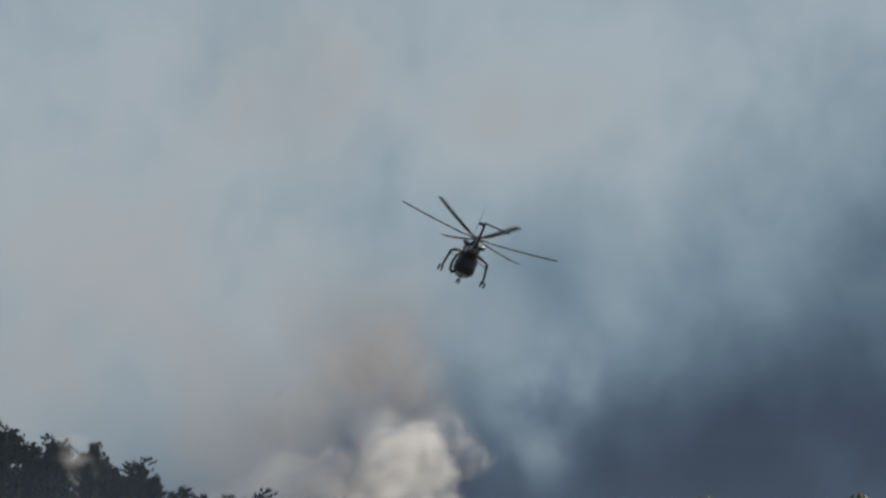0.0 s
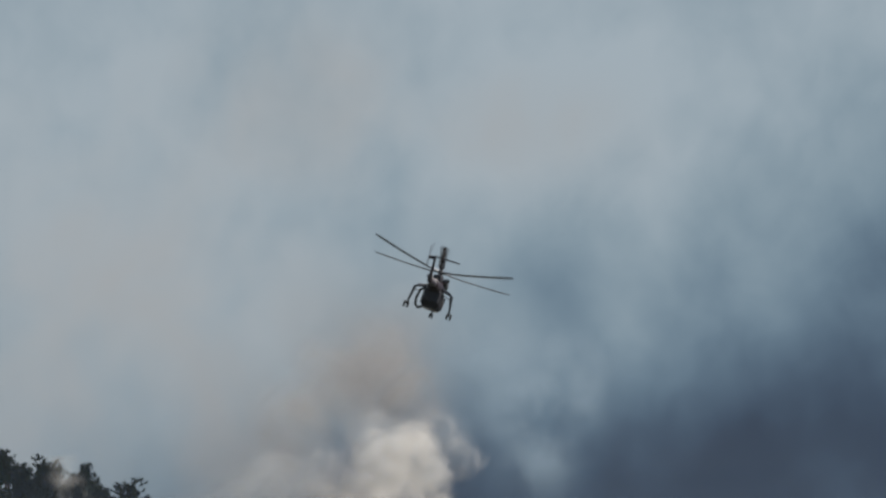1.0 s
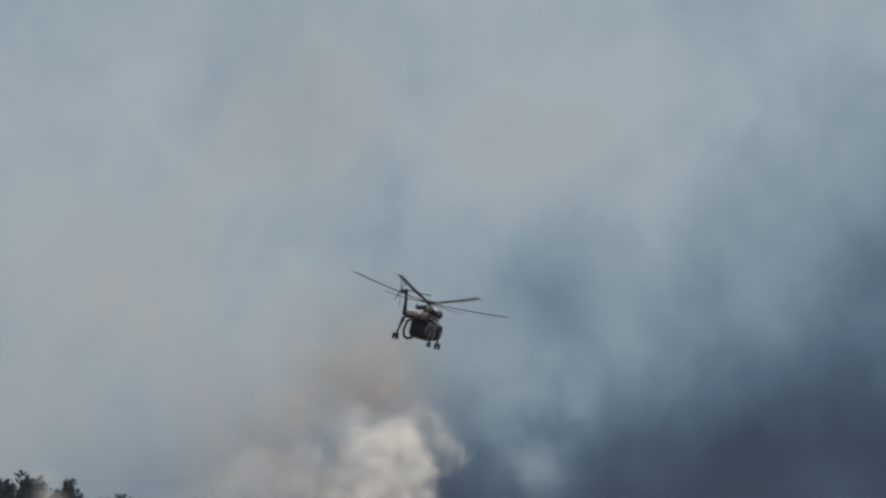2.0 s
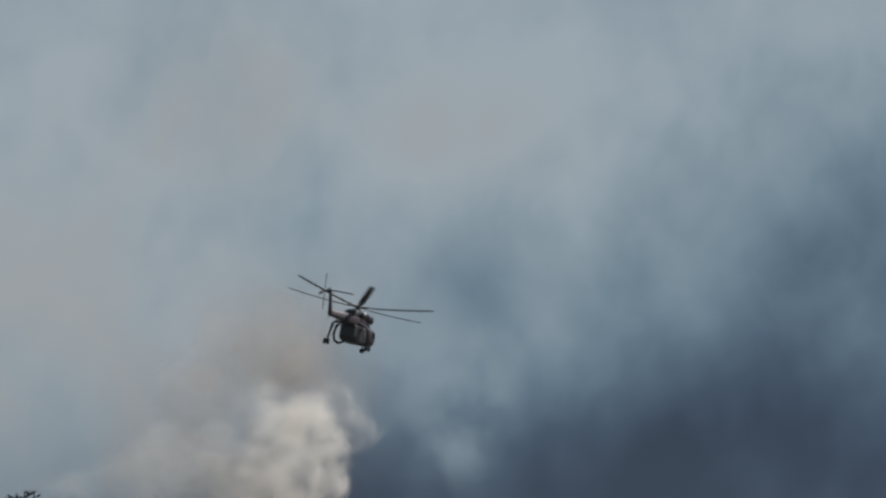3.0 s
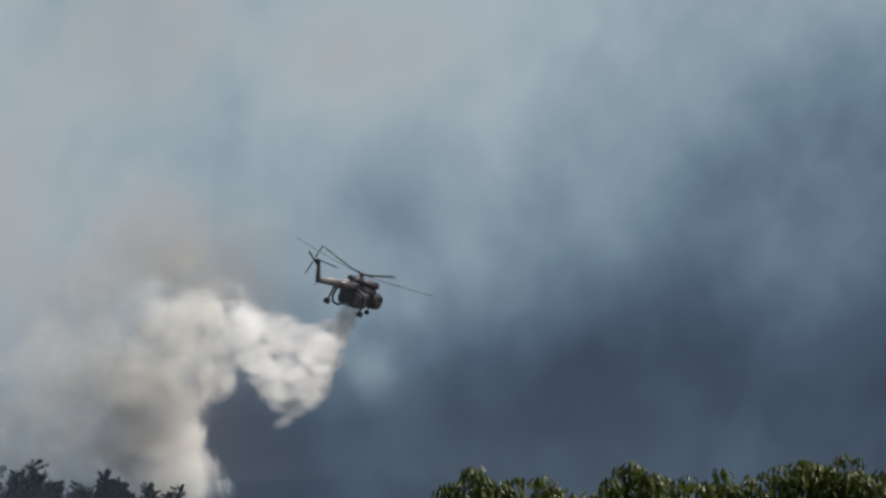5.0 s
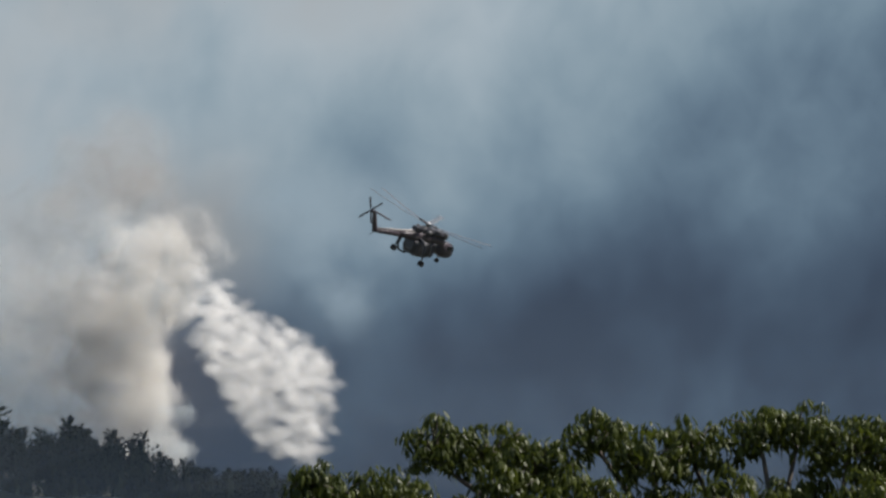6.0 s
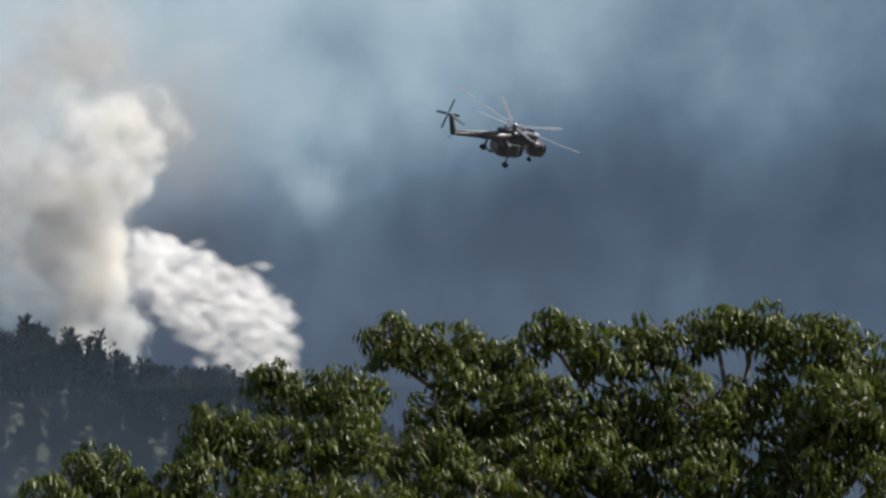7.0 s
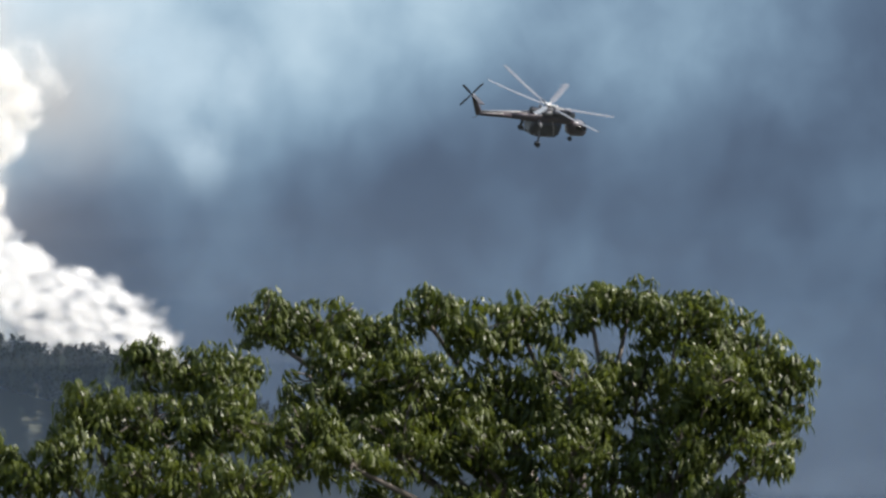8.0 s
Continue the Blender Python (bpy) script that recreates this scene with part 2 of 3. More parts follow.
def backdrop():
    verts, faces = [], []
    na, ne = 72, 24
    for j in range(ne + 1):
        el = radians(-6 + 40 * j / ne)
        for i in range(na + 1):
            az = radians(-130 + 260 * i / na)
            verts.append((4200 * math.sin(az) * math.cos(el), 4200 * math.cos(az) * math.cos(el), 4200 * math.sin(el)))
    for j in range(ne):
        for i in range(na):
            a = j * (na + 1) + i
            faces.append((a, a + 1, a + na + 2, a + na + 1))
    ob = new("backdrop", raw_mesh("backdrop", verts, faces, SKY_SMOKE))
    ob.location = EYE
    return tagged(ob, "grey-blue wall of wildfire smoke filling the sky", "smoke", kind="structure")


far_smoke = backdrop()


def thin_smoke(name, colour, glowing, blobs, tile, low, high, most):
    """A sheet of thin smoke: clear but for torn wisps."""
    m, n, l = shader(name)
    n.remove(n["Principled BSDF"])
    out = n["Material Output"]

    def mth(op, a, b=None, c=None):
        k = n.new("ShaderNodeMath")
        k.operation = op
        for i, v in enumerate((a, b, c)):
            if v is None:
                continue
            if isinstance(v, (int, float)):
                k.inputs[i].default_value = v
            else:
                l.new(v, k.inputs[i])
        return k.outputs[0]

    co, sep, tex = n.new("ShaderNodeTexCoord"), n.new("ShaderNodeSeparateXYZ"), n.new("ShaderNodeTexNoise")
    l.new(co.outputs["Object"], sep.inputs[0])
    l.new(co.outputs["Object"], tex.inputs["Vector"])
    tex.inputs["Scale"].default_value, tex.inputs["Detail"].default_value = 1 / tile, 4
    tex.inputs["Roughness"].default_value, tex.inputs["Distortion"].default_value = 0.5, 0.25
    x, _, z = sep.outputs
    total = None
    for cx, cz, rx, rz in blobs:
        q = mth("ADD", mth("POWER", mth("ABSOLUTE", mth("DIVIDE", mth("SUBTRACT", x, cx), rx)), 2.4),
                mth("POWER", mth("ABSOLUTE", mth("DIVIDE", mth("SUBTRACT", z, cz), rz)), 2.4))
        g = mth("POWER", 2.718, mth("MULTIPLY", q, -1))
        total = g if total is None else mth("MAXIMUM", total, g)
    rg = n.new("ShaderNodeMapRange")
    rg.interpolation_type = "SMOOTHSTEP"
    rg.inputs["From Min"].default_value, rg.inputs["From Max"].default_value = low, high
    l.new(tex.outputs["Fac"], rg.inputs["Value"])
    alpha = mth("MULTIPLY", mth("MULTIPLY", rg.outputs["Result"], total), most)
    clear, mix = n.new("ShaderNodeBsdfTransparent"), n.new("ShaderNodeMixShader")
    # daylight on the smoke put in as its own glow
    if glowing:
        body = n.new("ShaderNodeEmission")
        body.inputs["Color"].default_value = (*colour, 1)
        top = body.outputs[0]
    else:
        a, b, ms = n.new("ShaderNodeBsdfDiffuse"), n.new("ShaderNodeBsdfTranslucent"), n.new("ShaderNodeMixShader")
        a.inputs["Color"].default_value = b.inputs["Color"].default_value = (*colour, 1)
        ms.inputs["Fac"].default_value = 0.5
        l.new(a.outputs[0], ms.inputs[1])
        l.new(b.outputs[0], ms.inputs[2])
        top = ms.outputs[0]
    l.new(alpha, mix.inputs["Fac"])
    l.new(clear.outputs[0], mix.inputs[1])
    l.new(top, mix.inputs[2])
    l.new(mix.outputs[0], out.inputs["Surface"])
    return m


def sheet(name, x0, x1, z0, z1, material, bulge):
    """A gently bowed sheet in its own x-z plane."""
    verts, faces, k = [], [], 16
    for j in range(k + 1):
        for i in range(k + 1):
            x, z = x0 + (x1 - x0) * i / k, z0 + (z1 - z0) * j / k
            verts.append((x, bulge * math.sin(i * 0.7) * math.cos(j * 0.5), z))
    for j in range(k):
        for i in range(k):
            a = j * (k + 1) + i
            faces.append((a, a + 1, a + k + 2, a + k + 1))
    return new(name, raw_mesh(name, verts, faces, material))


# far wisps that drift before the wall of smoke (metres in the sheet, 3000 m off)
# the sheet emits: its daylit paleness is put into the colour
VEIL = thin_smoke("self-lit far wisps", (0.26, 0.335, 0.395), True, [(-92, 14, 34, 24), (-128, -22, 46, 42), (-165, 16, 44, 24), (-120, -66, 30, 36), (-84, -6, 20, 36)], 58.0, 0.28, 0.66, 0.8)
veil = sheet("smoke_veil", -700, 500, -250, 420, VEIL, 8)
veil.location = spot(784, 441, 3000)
tagged(veil, "pale torn wisps of distant smoke drifting in the sky", "smoke", kind="stuff")

# ---- ground: flat near the camera, a wooded ridge beyond ----
RIDGE_Y = 400.0
CREST = [(-400, 66), (-85, 62.6), (-82, 60.6), (-77, 59.2), (-74.5, 59.4), (-71.7, 58.2), (-69.6, 57), (-66.4, 56), (-63, 54), (-56, 52.2), (-50.8, 52.2), (-47.4, 50.2),
         (-43.7, 52.4), (-38.6, 51), (-35.4, 49.5), (-31, 47.2), (-24.6, 46.8), (-19, 46.6), (-15, 44.5), (-8, 41), (10, 37), (60, 28), (140, 12), (400, 4)]


def crest(x):
    return float(np.interp(x, [a for a, b in CREST], [b for a, b in CREST]))


def height(x, y):
    if y <= RIDGE_Y:
        k = min(1, max(0, (y - 190) / (RIDGE_Y - 190)))
        k = k * k * (3 - 2 * k) * 0.45 + k * 0.55
    else:
        k = 0.3 + 0.7 * math.exp(-((y - RIDGE_Y) / 55) ** 2) if y < 900 else 0.3 * math.exp(-((y - 900) / 500) ** 2)
    roll = noise.noise((x / 35, y / 35, 0)) * 0.7 * k
    return (crest(x) + 4.1) * k + roll


def ground():
    xs = np.concatenate([-np.geomspace(4000, 130, 14), np.arange(-120, 121, 6), np.geomspace(130, 4000, 14)])
    ys = np.concatenate([-np.geomspace(1500, 20, 8), np.arange(0, 180, 20), np.arange(180, 560, 8), np.geomspace(570, 4600, 22)])
    verts = [(x, y, height(x, y)) for y in ys for x in xs]
    w = len(xs)
    faces = [(j * w + i, j * w + i + 1, (j + 1) * w + i + 1, (j + 1) * w + i) for j in range(len(ys) - 1) for i in range(w - 1)]
    me = raw_mesh("ground", verts, faces, EARTH)
    me.polygons.foreach_set("use_smooth", [True] * len(me.polygons))
    return tagged(new("ground", me), "dry grassy ground rising to a wooded ridge", "ground", kind="structure")


ground()


# ---- pines on the ridge ----
def pine_arrays(rng, tall):
    """Crown of a pine: whorls of upswept branches that carry tufts of needles, and a bare-tipped leader."""
    verts, faces = [], []
    ring_n, levels = 7, (0.18, 0.34, 0.52, 0.70, 0.84)
    for u in levels:  # the dark inner mass of the crown
        for i in range(ring_n):
            a = 6.283 * i / ring_n
            r = tall * 0.20 * (1.0 - u) ** 0.7 * rng.uniform(0.55, 1.05)
            verts.append(np.array([r * math.cos(a), r * math.sin(a), tall * u + rng.uniform(-0.2, 0.2)]))
    for j in range(len(levels) - 1):
        for i in range(ring_n):
            a, b = j * ring_n + i, j * ring_n + (i + 1) % ring_n
            faces += [(a, b, b + ring_n), (a, b + ring_n, a + ring_n)]

    def tuft(c, way, size, spikes):
        for s in range(spikes):
            d = np.array(way) * 0.9 + np.array([rng.gauss(0, 0.55), rng.gauss(0, 0.55), rng.gauss(0.35, 0.5)])
            d /= np.linalg.norm(d) + 1e-6
            side = np.cross(d, [rng.gauss(0, 1), rng.gauss(0, 1), rng.gauss(0, 1)])
            side /= np.linalg.norm(side) + 1e-6
            ln = size * rng.uniform(0.6, 1.15)
            b = c - d * 0.12 * size
            i = len(verts)
            verts.extend([b - side * 0.17 * size, b + side * 0.17 * size, b + d * ln])
            faces.append((i, i + 1, i + 2))

    skew = rng.uniform(0, 6.283)
    for k in range(30):
        u = 0.26 + 0.68 * (k + rng.random()) / 30
        a = skew + k * 2.4 + rng.uniform(-0.5, 0.5)
        reach = tall * 0.40 * (1.03 - u) ** 0.6 * rng.uniform(0.55, 1.2) * (1 + 0.22 * math.cos(a - skew))
        c, s = math.cos(a), math.sin(a)
        for w in (0.4, 0.7, 1.0):
            p = np.array([reach * w * c, reach * w * s, tall * u - 0.1 * reach * w + 0.35 * reach * w * w])
            tuft(p + np.array([rng.gauss(0, 0.1), rng.gauss(0, 0.1), 0]), (c * 0.6, s * 0.6, 0.7), rng.uniform(0.42, 0.72), 9)
    for u in (0.92, 0.96):
        tuft(np.array([rng.gauss(0, 0.12), rng.gauss(0, 0.12), tall * u]), (0, 0, 1.2), 0.5, 8)
    return np.array(verts), np.array(faces)


def pine_trunk(tall, rng):
    pts = [(rng.gauss(0, 0.04) * z, rng.gauss(0, 0.04) * z, z) for z in np.linspace(-0.6, tall * 0.96, 6)]
    bm = tube(pts, [0.2, 0.18, 0.15, 0.11, 0.07, 0.02], 6)
    for k in range(9):
        z, a = tall * (0.32 + 0.06 * k), k * 2.4
        r = tall * 0.2 * (1 - k / 10)
        tube([(0, 0, z), (r * 0.5 * math.cos(a), r * 0.5 * math.sin(a), z + 0.15), (r * math.cos(a), r * math.sin(a), z + 0.1)], [0.06, 0.045, 0.02], 5, bm)
    return bm


PINES = []
rng = random.Random(4)
for k in range(5):
    tall = (5.8, 4.8, 6.6, 4.4, 5.3)[k]
    PINES.append((tall, pine_arrays(rng, tall), pine_trunk(tall, rng)))


def pine_wood():
    rng = random.Random(11)
    masters = []
    for tall, (v, f), tr in PINES:
        base = new("pine_tree")
        tagged(base, "dark green pine tree standing on the ridge", "tree", "pines on the ridge")
        part("trunk", tr.copy(), PINE_BARK, base)
        part("crown", raw_mesh("crown", v, f, NEEDLES), None, base)
        masters.append(base)
    used = set()
    rows, far_v, far_f, count = [], [], [], 0
    for x in np.arange(-118, 22, 1.65):
        for k, y in enumerate((402, 396, 389, 381, 372, 362, 351, 339, 326, 312, 297)):
            px, py = x + rng.uniform(-1.6, 1.6) + (k % 2) * 1.7, y + rng.uniform(-2.5, 2.5)
            s = rng.uniform(0.78, 1.08) * (1.0 if k else rng.choice((0.85, 1.0, 1.14)))
            kind = rng.randrange(5)
            m = pose(px, py, height(px, py) - 0.2, rng.gauss(0, 2), rng.gauss(0, 2), rng.uniform(0, 360)) @ Matrix.Scale(s, 4)
            if k < 3 and -92 < px < 0:
                if kind not in used:
                    used.add(kind)
                    masters[kind].matrix_basis = m
                    masters[kind].scale = (s, s, s)
                else:
                    ob = copy_thing(masters[kind], pose(0, 0, 0))
                    ob.matrix_basis = m
            else:
                v, f = PINES[kind][1]
                mm = np.array(m)
                far_f.append(f + count)
                far_v.append(v @ mm[:3, :3].T + mm[:3, 3])
                count += len(v)
    me = raw_mesh("pine_woods", np.concatenate(far_v), np.concatenate(far_f), NEEDLES)
    tagged(new("pine_woods", me), "dense dark pine wood covering the hillside", "trees", kind="stuff")


pine_wood()


HAZE = thin_smoke("thin hillside haze", (0.40, 0.45, 0.53), False, [(-60, -12, 90, 26), (0, -16, 70, 22)], 46.0, 0.0, 0.55, 0.7)
haze = sheet("smoke_haze", -170, 90, -32, 56, HAZE, 3)
haze.location = (0, 285, 32)
tagged(haze, "thin grey smoke haze hanging before the hillside", "smoke", kind="stuff")


# ---- broad-leaved trees near the camera ----
def leaf_spray(rng, count):
    """Leaflets that droop round one twig end."""
    verts, faces = [], []
    for k in range(count):
        a = 6.283 * k / count + rng.uniform(-0.35, 0.35)
        out = rng.uniform(0.05, 0.2)
        ln, wd = rng.uniform(0.16, 0.27), rng.uniform(0.024, 0.040)
        droop = rng.uniform(1.0, 1.8)
        c, s = math.cos(a), math.sin(a)
        side = np.array([-s, c, rng.uniform(-0.4, 0.4)])
        side /= np.linalg.norm(side)
        d0 = np.array([c, s, 0.15])
        p0 = d0 * out * 0.6 + np.array([0, 0, rng.uniform(-0.05, 0.07)])
        d1 = np.array([c * math.cos(droop * 0.6), s * math.cos(droop * 0.6), -math.sin(droop * 0.6)])
        d2 = np.array([c * math.cos(droop), s * math.cos(droop), -math.sin(droop)])
        p1 = p0 + d1 * ln * 0.45
        p2 = p1 + d2 * ln * 0.55
        nrm = np.cross(side, d1)
        i = len(verts)
        verts += [p0, p1 - side * wd + nrm * 0.012, p1, p1 + side * wd + nrm * 0.012, p2]
        faces += [(i, i + 1, i + 2), (i, i + 2, i + 3), (i + 1, i + 4, i + 2), (i + 2, i + 4, i + 3)]
    return np.array(verts), np.array(faces)


rng = random.Random(21)
SPRAYS = [leaf_spray(rng, n) for n in (9, 11, 12, 10, 13, 8)]
SPRAY_MESHES = [raw_mesh("leaf_spray", v, f, LEAF) for v, f in SPRAYS]


def broad_tree(trunk_at, lobes, dist, label, seed, singles, density):
    """lobes: x, y, half width, half height in the resting view, and depth offset in metres."""
    rng = random.Random(seed)
    tree = new("broadleaf_tree")
    tree.location = trunk_at
    tagged(tree, label, "tree", "broad-leaved trees")
    o = Vector(trunk_at)
    scale = dist / FOCAL
    bm = bmesh.new()
    crown_base = Vector((0, 0, (spot(0, 1250, dist).z - o.z) * 0.8))
    tube([(0, 0, -0.3), (0.1, 0, crown_base.z * 0.5), crown_base], [0.24, 0.2, 0.17], 10, bm)
    sprays = []
    for x, y, rx, ry, dy in lobes:
        c = spot(x, y - 15, dist) + Vector((0, dy - max(0, y - 860) * 0.008, 0)) - o
        ra, rb, rc = rx * scale, max(rx, ry) * scale, ry * scale
        # limb into the lobe, then twigs
        mid = crown_base.lerp(c, 0.5) + Vector((rng.uniform(-0.3, 0.3), rng.uniform(-0.3, 0.3), 0.12 * (c - crown_base).length * 0.5))
        tube([crown_base, mid, c - Vector((0, 0, rc * 0.3))], [0.09, 0.06, 0.03], 6, bm)
        n = int(density * (rx * ry) / 5000)
        for k in range(n):
            a, u = rng.uniform(0, 6.283), rng.uniform(-0.75, 1)
            w = math.sqrt(max(0, 1 - u * u))
            rr = rng.uniform(0.62, 1.04) if rng.random() < 0.8 else rng.uniform(0.2, 0.7)
            p = c + Vector((ra * w * math.cos(a), rb * w * math.sin(a), rc * u)) * rr
            if k % 4 == 0:
                tube([c - Vector((0, 0, rc * 0.25)), (c + p) / 2 + Vector((0, 0, 0.05)), p], [0.022, 0.014, 0.007], 4, bm)
            tilt = Vector((ra * w * math.cos(a), rb * w * math.sin(a), rc * u + 0.5)).normalized()
            q = Vector((0, 0, 1)).lerp(tilt, rng.uniform(0.2, 0.75)).to_track_quat("Z", "Y")
            m = Matrix.LocRotScale(p, q, Vector([rng.uniform(0.75, 1.15)] * 3)) @ pose(0, 0, 0, 0, 0, rng.uniform(0, 360))
            sprays.append((p.y - 0.5 * p.z, rng.randrange(len(SPRAYS)), m))
    part("trunk", bm, BARK, tree, smooth=True)
    sprays.sort(key=lambda s: s[0])
    vs, fs, count = [], [], 0
    for i, (_, kind, m) in enumerate(sprays):
        if i < singles:
            ob = part("leaf_spray", SPRAY_MESHES[kind], None, tree)
            ob.matrix_basis = m
            continue
        v, f = SPRAYS[kind]
        mm = np.array(m)
        vs.append(v @ mm[:3, :3].T + mm[:3, 3])
        fs.append(f + count)
        count += len(v)
    crown = part("crown", raw_mesh("crown", np.concatenate(vs), np.concatenate(fs), LEAF), None, tree)
    tagged(crown, kind="stuff")
    return tree


# lobes of the crowns: x, y, half width, half height (resting view), metres behind the trunk
MAIN = [(769, 811, 60, 68, 0.0), (859, 811, 80, 62, 0.3), (939, 841, 80, 66, 0.0), (1059, 790, 74, 60, 0.2), (1149, 831, 78, 66, -0.2),
        (1229, 810, 78, 62, 0.3), (1345, 778, 66, 58, 0.0), (1412, 782, 80, 62, 0.2), (1500, 806, 90, 68, 0.0), (1589, 832, 80, 80, 0.3),
        (1645, 900, 72, 80, 0.0), (1705, 905, 46, 38, 0.0), (1668, 985, 58, 60, 0.3), (1545, 925, 85, 75, -0.5), (1425, 930, 78, 66, 0.4),
        (1300, 925, 88, 76, -0.3), (1170, 945, 90, 70, 0.5), (1019, 925, 90, 80, -0.4), (879, 925, 90, 80, 0.0), (1000, 1050, 90, 80, 0.0),
        (1150, 1055, 90, 80, 0.3), (920, 1085, 62, 52, -0.8), (1290, 1050, 80, 70, 0.2), (1490, 1050, 85, 70, 0.4), (1620, 1065, 60, 50, 0.0), (1400, 1095, 70, 50, 0.8),
        (1500, 995, 85, 60, 0.6), (1605, 985, 70, 55, 0.5), (1335, 1005, 80, 60, 0.7), (1235, 990, 75, 60, 0.6), (1100, 990, 85, 70, 0.6), (950, 990, 85, 70, 0.6),
        (980, 1160, 85, 55, 0.8), (1110, 1165, 85, 55, 0.8), (1250, 1150, 85, 55, 0.8), (1400, 1165, 80, 50, 1.0), (1545, 1140, 75, 50, 0.8)]
SIDE = [(549, 868, 44, 42, 0.0), (609, 900, 68, 50, 0.2), (690, 905, 80, 60, 0.0), (459, 980, 70, 58, 0.0), (559, 1000, 90, 70, 0.2),
        (699, 1012, 90, 72, 0.0), (839, 1040, 90, 78, 0.3), (420, 1070, 60, 60, 0.2), (560, 1100, 90, 60, 0.0), (720, 1120, 90, 60, 0.0)]
SHRUB = [(258, 1035, 50, 48, 0.0), (300, 1085, 70, 50, 0.2), (200, 1100, 60, 45, 0.0), (360, 1110, 60, 45, 0.0)]
broad_tree((4.7, 48.5, 0), MAIN, 48.0, "broad-crowned tree with drooping glossy green leaves", 5, 190, 57)
broad_tree((-1.2, 47.0, 0), SIDE, 46.5, "lower green tree with drooping leaves beside the larger crown", 6, 80, 62)
broad_tree((-4.0, 47.5, 0), SHRUB, 47.0, "small green treetop with drooping leaves", 7, 20, 62)


# ---- the helicopter: a heavy crane helicopter with a water tank ----
heli = new("helicopter")
tagged(heli, "dark crane helicopter with a belly water tank, flying and banking", "helicopter")


def helicopter():
    # cabin at the front, flat-fronted pod with glazing
    cabin = part("cabin", hull_x([(3.9, 0, 2.75, 0.55, 0.6), (4.25, 0, 2.5, 1.0, 1.15), (5.2, 0, 2.35, 1.12, 1.32), (6.3, 0, 2.3, 1.1, 1.28),
                                  (7.0, 0, 2.15, 0.95, 1.05), (7.4, 0, 2.05, 0.6, 0.7), (7.52, 0, 2.0, 0.2, 0.25)], 20), RED, heli, smooth=True)
    part("windscreen", hull_x([(6.45, 0, 2.62, 1.08, 0.92), (6.98, 0, 2.5, 0.98, 0.78), (7.36, 0, 2.36, 0.66, 0.5)], 20), GLASS, cabin, "dark windscreen", True)
    for s in (-1, 1):
        part("side_window", slab(5.1, 6.2, s * 1.06 - 0.06, s * 1.06 + 0.08, 2.35, 3.15, 0.04), GLASS, cabin, "dark side window")
    part("rear_window", slab(4.0, 4.1, -0.6, 0.6, 2.4, 3.1, 0.03), GLASS, cabin, "dark rear window")
    # long backbone and tail boom
    part("fuselage", hull_x([(4.6, 0, 3.55, 0.75, 0.42), (3.5, 0, 3.7, 0.95, 0.65), (1.0, 0, 3.75, 1.05, 0.88), (-2.6, 0, 3.78, 1.02, 0.82),
                             (-4.6, 0, 3.8, 0.72, 0.58), (-6.5, 0, 3.75, 0.55, 0.48)], 16, 3.2), RED, heli, smooth=True)
    boom = part("tail_boom", hull_x([(-6.4, 0, 3.75, 0.52, 0.46), (-9.0, 0, 3.72, 0.42, 0.38), (-11.6, 0, 3.68, 0.32, 0.3), (-12.5, 0, 3.72, 0.26, 0.28)], 14, 3.0), RED, heli, smooth=True)
    for x in (-7.2, -8.4, -9.6, -10.8):
        part("frame_band", hull_x([(x - 0.06, 0, 3.74, 0.51 - (-x - 6.4) * 0.037, 0.45 - (-x - 6.4) * 0.03), (x + 0.06, 0, 3.74, 0.51 - (-x - 6.4) * 0.037, 0.45 - (-x - 6.4) * 0.03)], 14, 3.0), PALE, boom)
    # pale colour here paints in the sunlit top of the boom
    part("drive_shaft_cover", tube([(-2.5, 0, 4.6), (-6.5, 0, 4.28), (-11.8, 0, 4.06)], [0.24, 0.2, 0.17], 8), PALE, boom, "drive shaft cover in a sunlit pale tone", True)
    bm = bmesh.new()
    loft(bm, [ring(bm, c, (1, 0, 0), (0, 1, 0), w, h, 12) for c, w, h in (((-11.9, 0, 3.5), 0.75, 0.26), ((-12.5, 0, 4.3), 0.62, 0.22), ((-13.3, 0, 5.6), 0.5, 0.17), ((-13.9, 0, 6.6), 0.4, 0.14), ((-14.05, 0, 6.85), 0.26, 0.1))])
    fin = part("tail_fin", bm, RED, heli, smooth=True)
    part("stabilizer", slab(-14.35, -13.5, -3.3, 0.1, 6.62, 6.74, 0.04), GREY, fin)
    part("tail_gearbox", tube([(-13.85, -0.1, 6.45), (-13.85, 0.72, 6.45)], [0.28, 0.2], 10), GREY, fin)
    part("tail_skid", tube([(-12.2, 0, 3.4), (-13.0, 0, 2.9)], [0.06, 0.05], 6), STEEL, boom)
    # engines, mast and exhausts
    for s in (-1, 1):
        eng = part("engine", hull_x([(3.5, s * 0.62, 4.7, 0.34, 0.36), (3.2, s * 0.62, 4.75, 0.48, 0.48), (1.6, s * 0.62, 4.8, 0.5, 0.5), (0.2, s * 0.65, 4.8, 0.42, 0.42)], 14), GREY, heli, smooth=True)
        part("intake_filter", hull_x([(4.3, s * 0.62, 4.62, 0.42, 0.46), (4.1, s * 0.62, 4.65, 0.56, 0.58), (3.5, s * 0.62, 4.7, 0.52, 0.54)], 14), STEEL, eng)
        part("exhaust_pipe", tube([(0.2, s * 0.7, 4.8), (-0.6, s * 0.95, 4.9), (-1.2, s * 1.3, 5.0)], [0.34, 0.32, 0.34], 10), STEEL, eng, smooth=True)
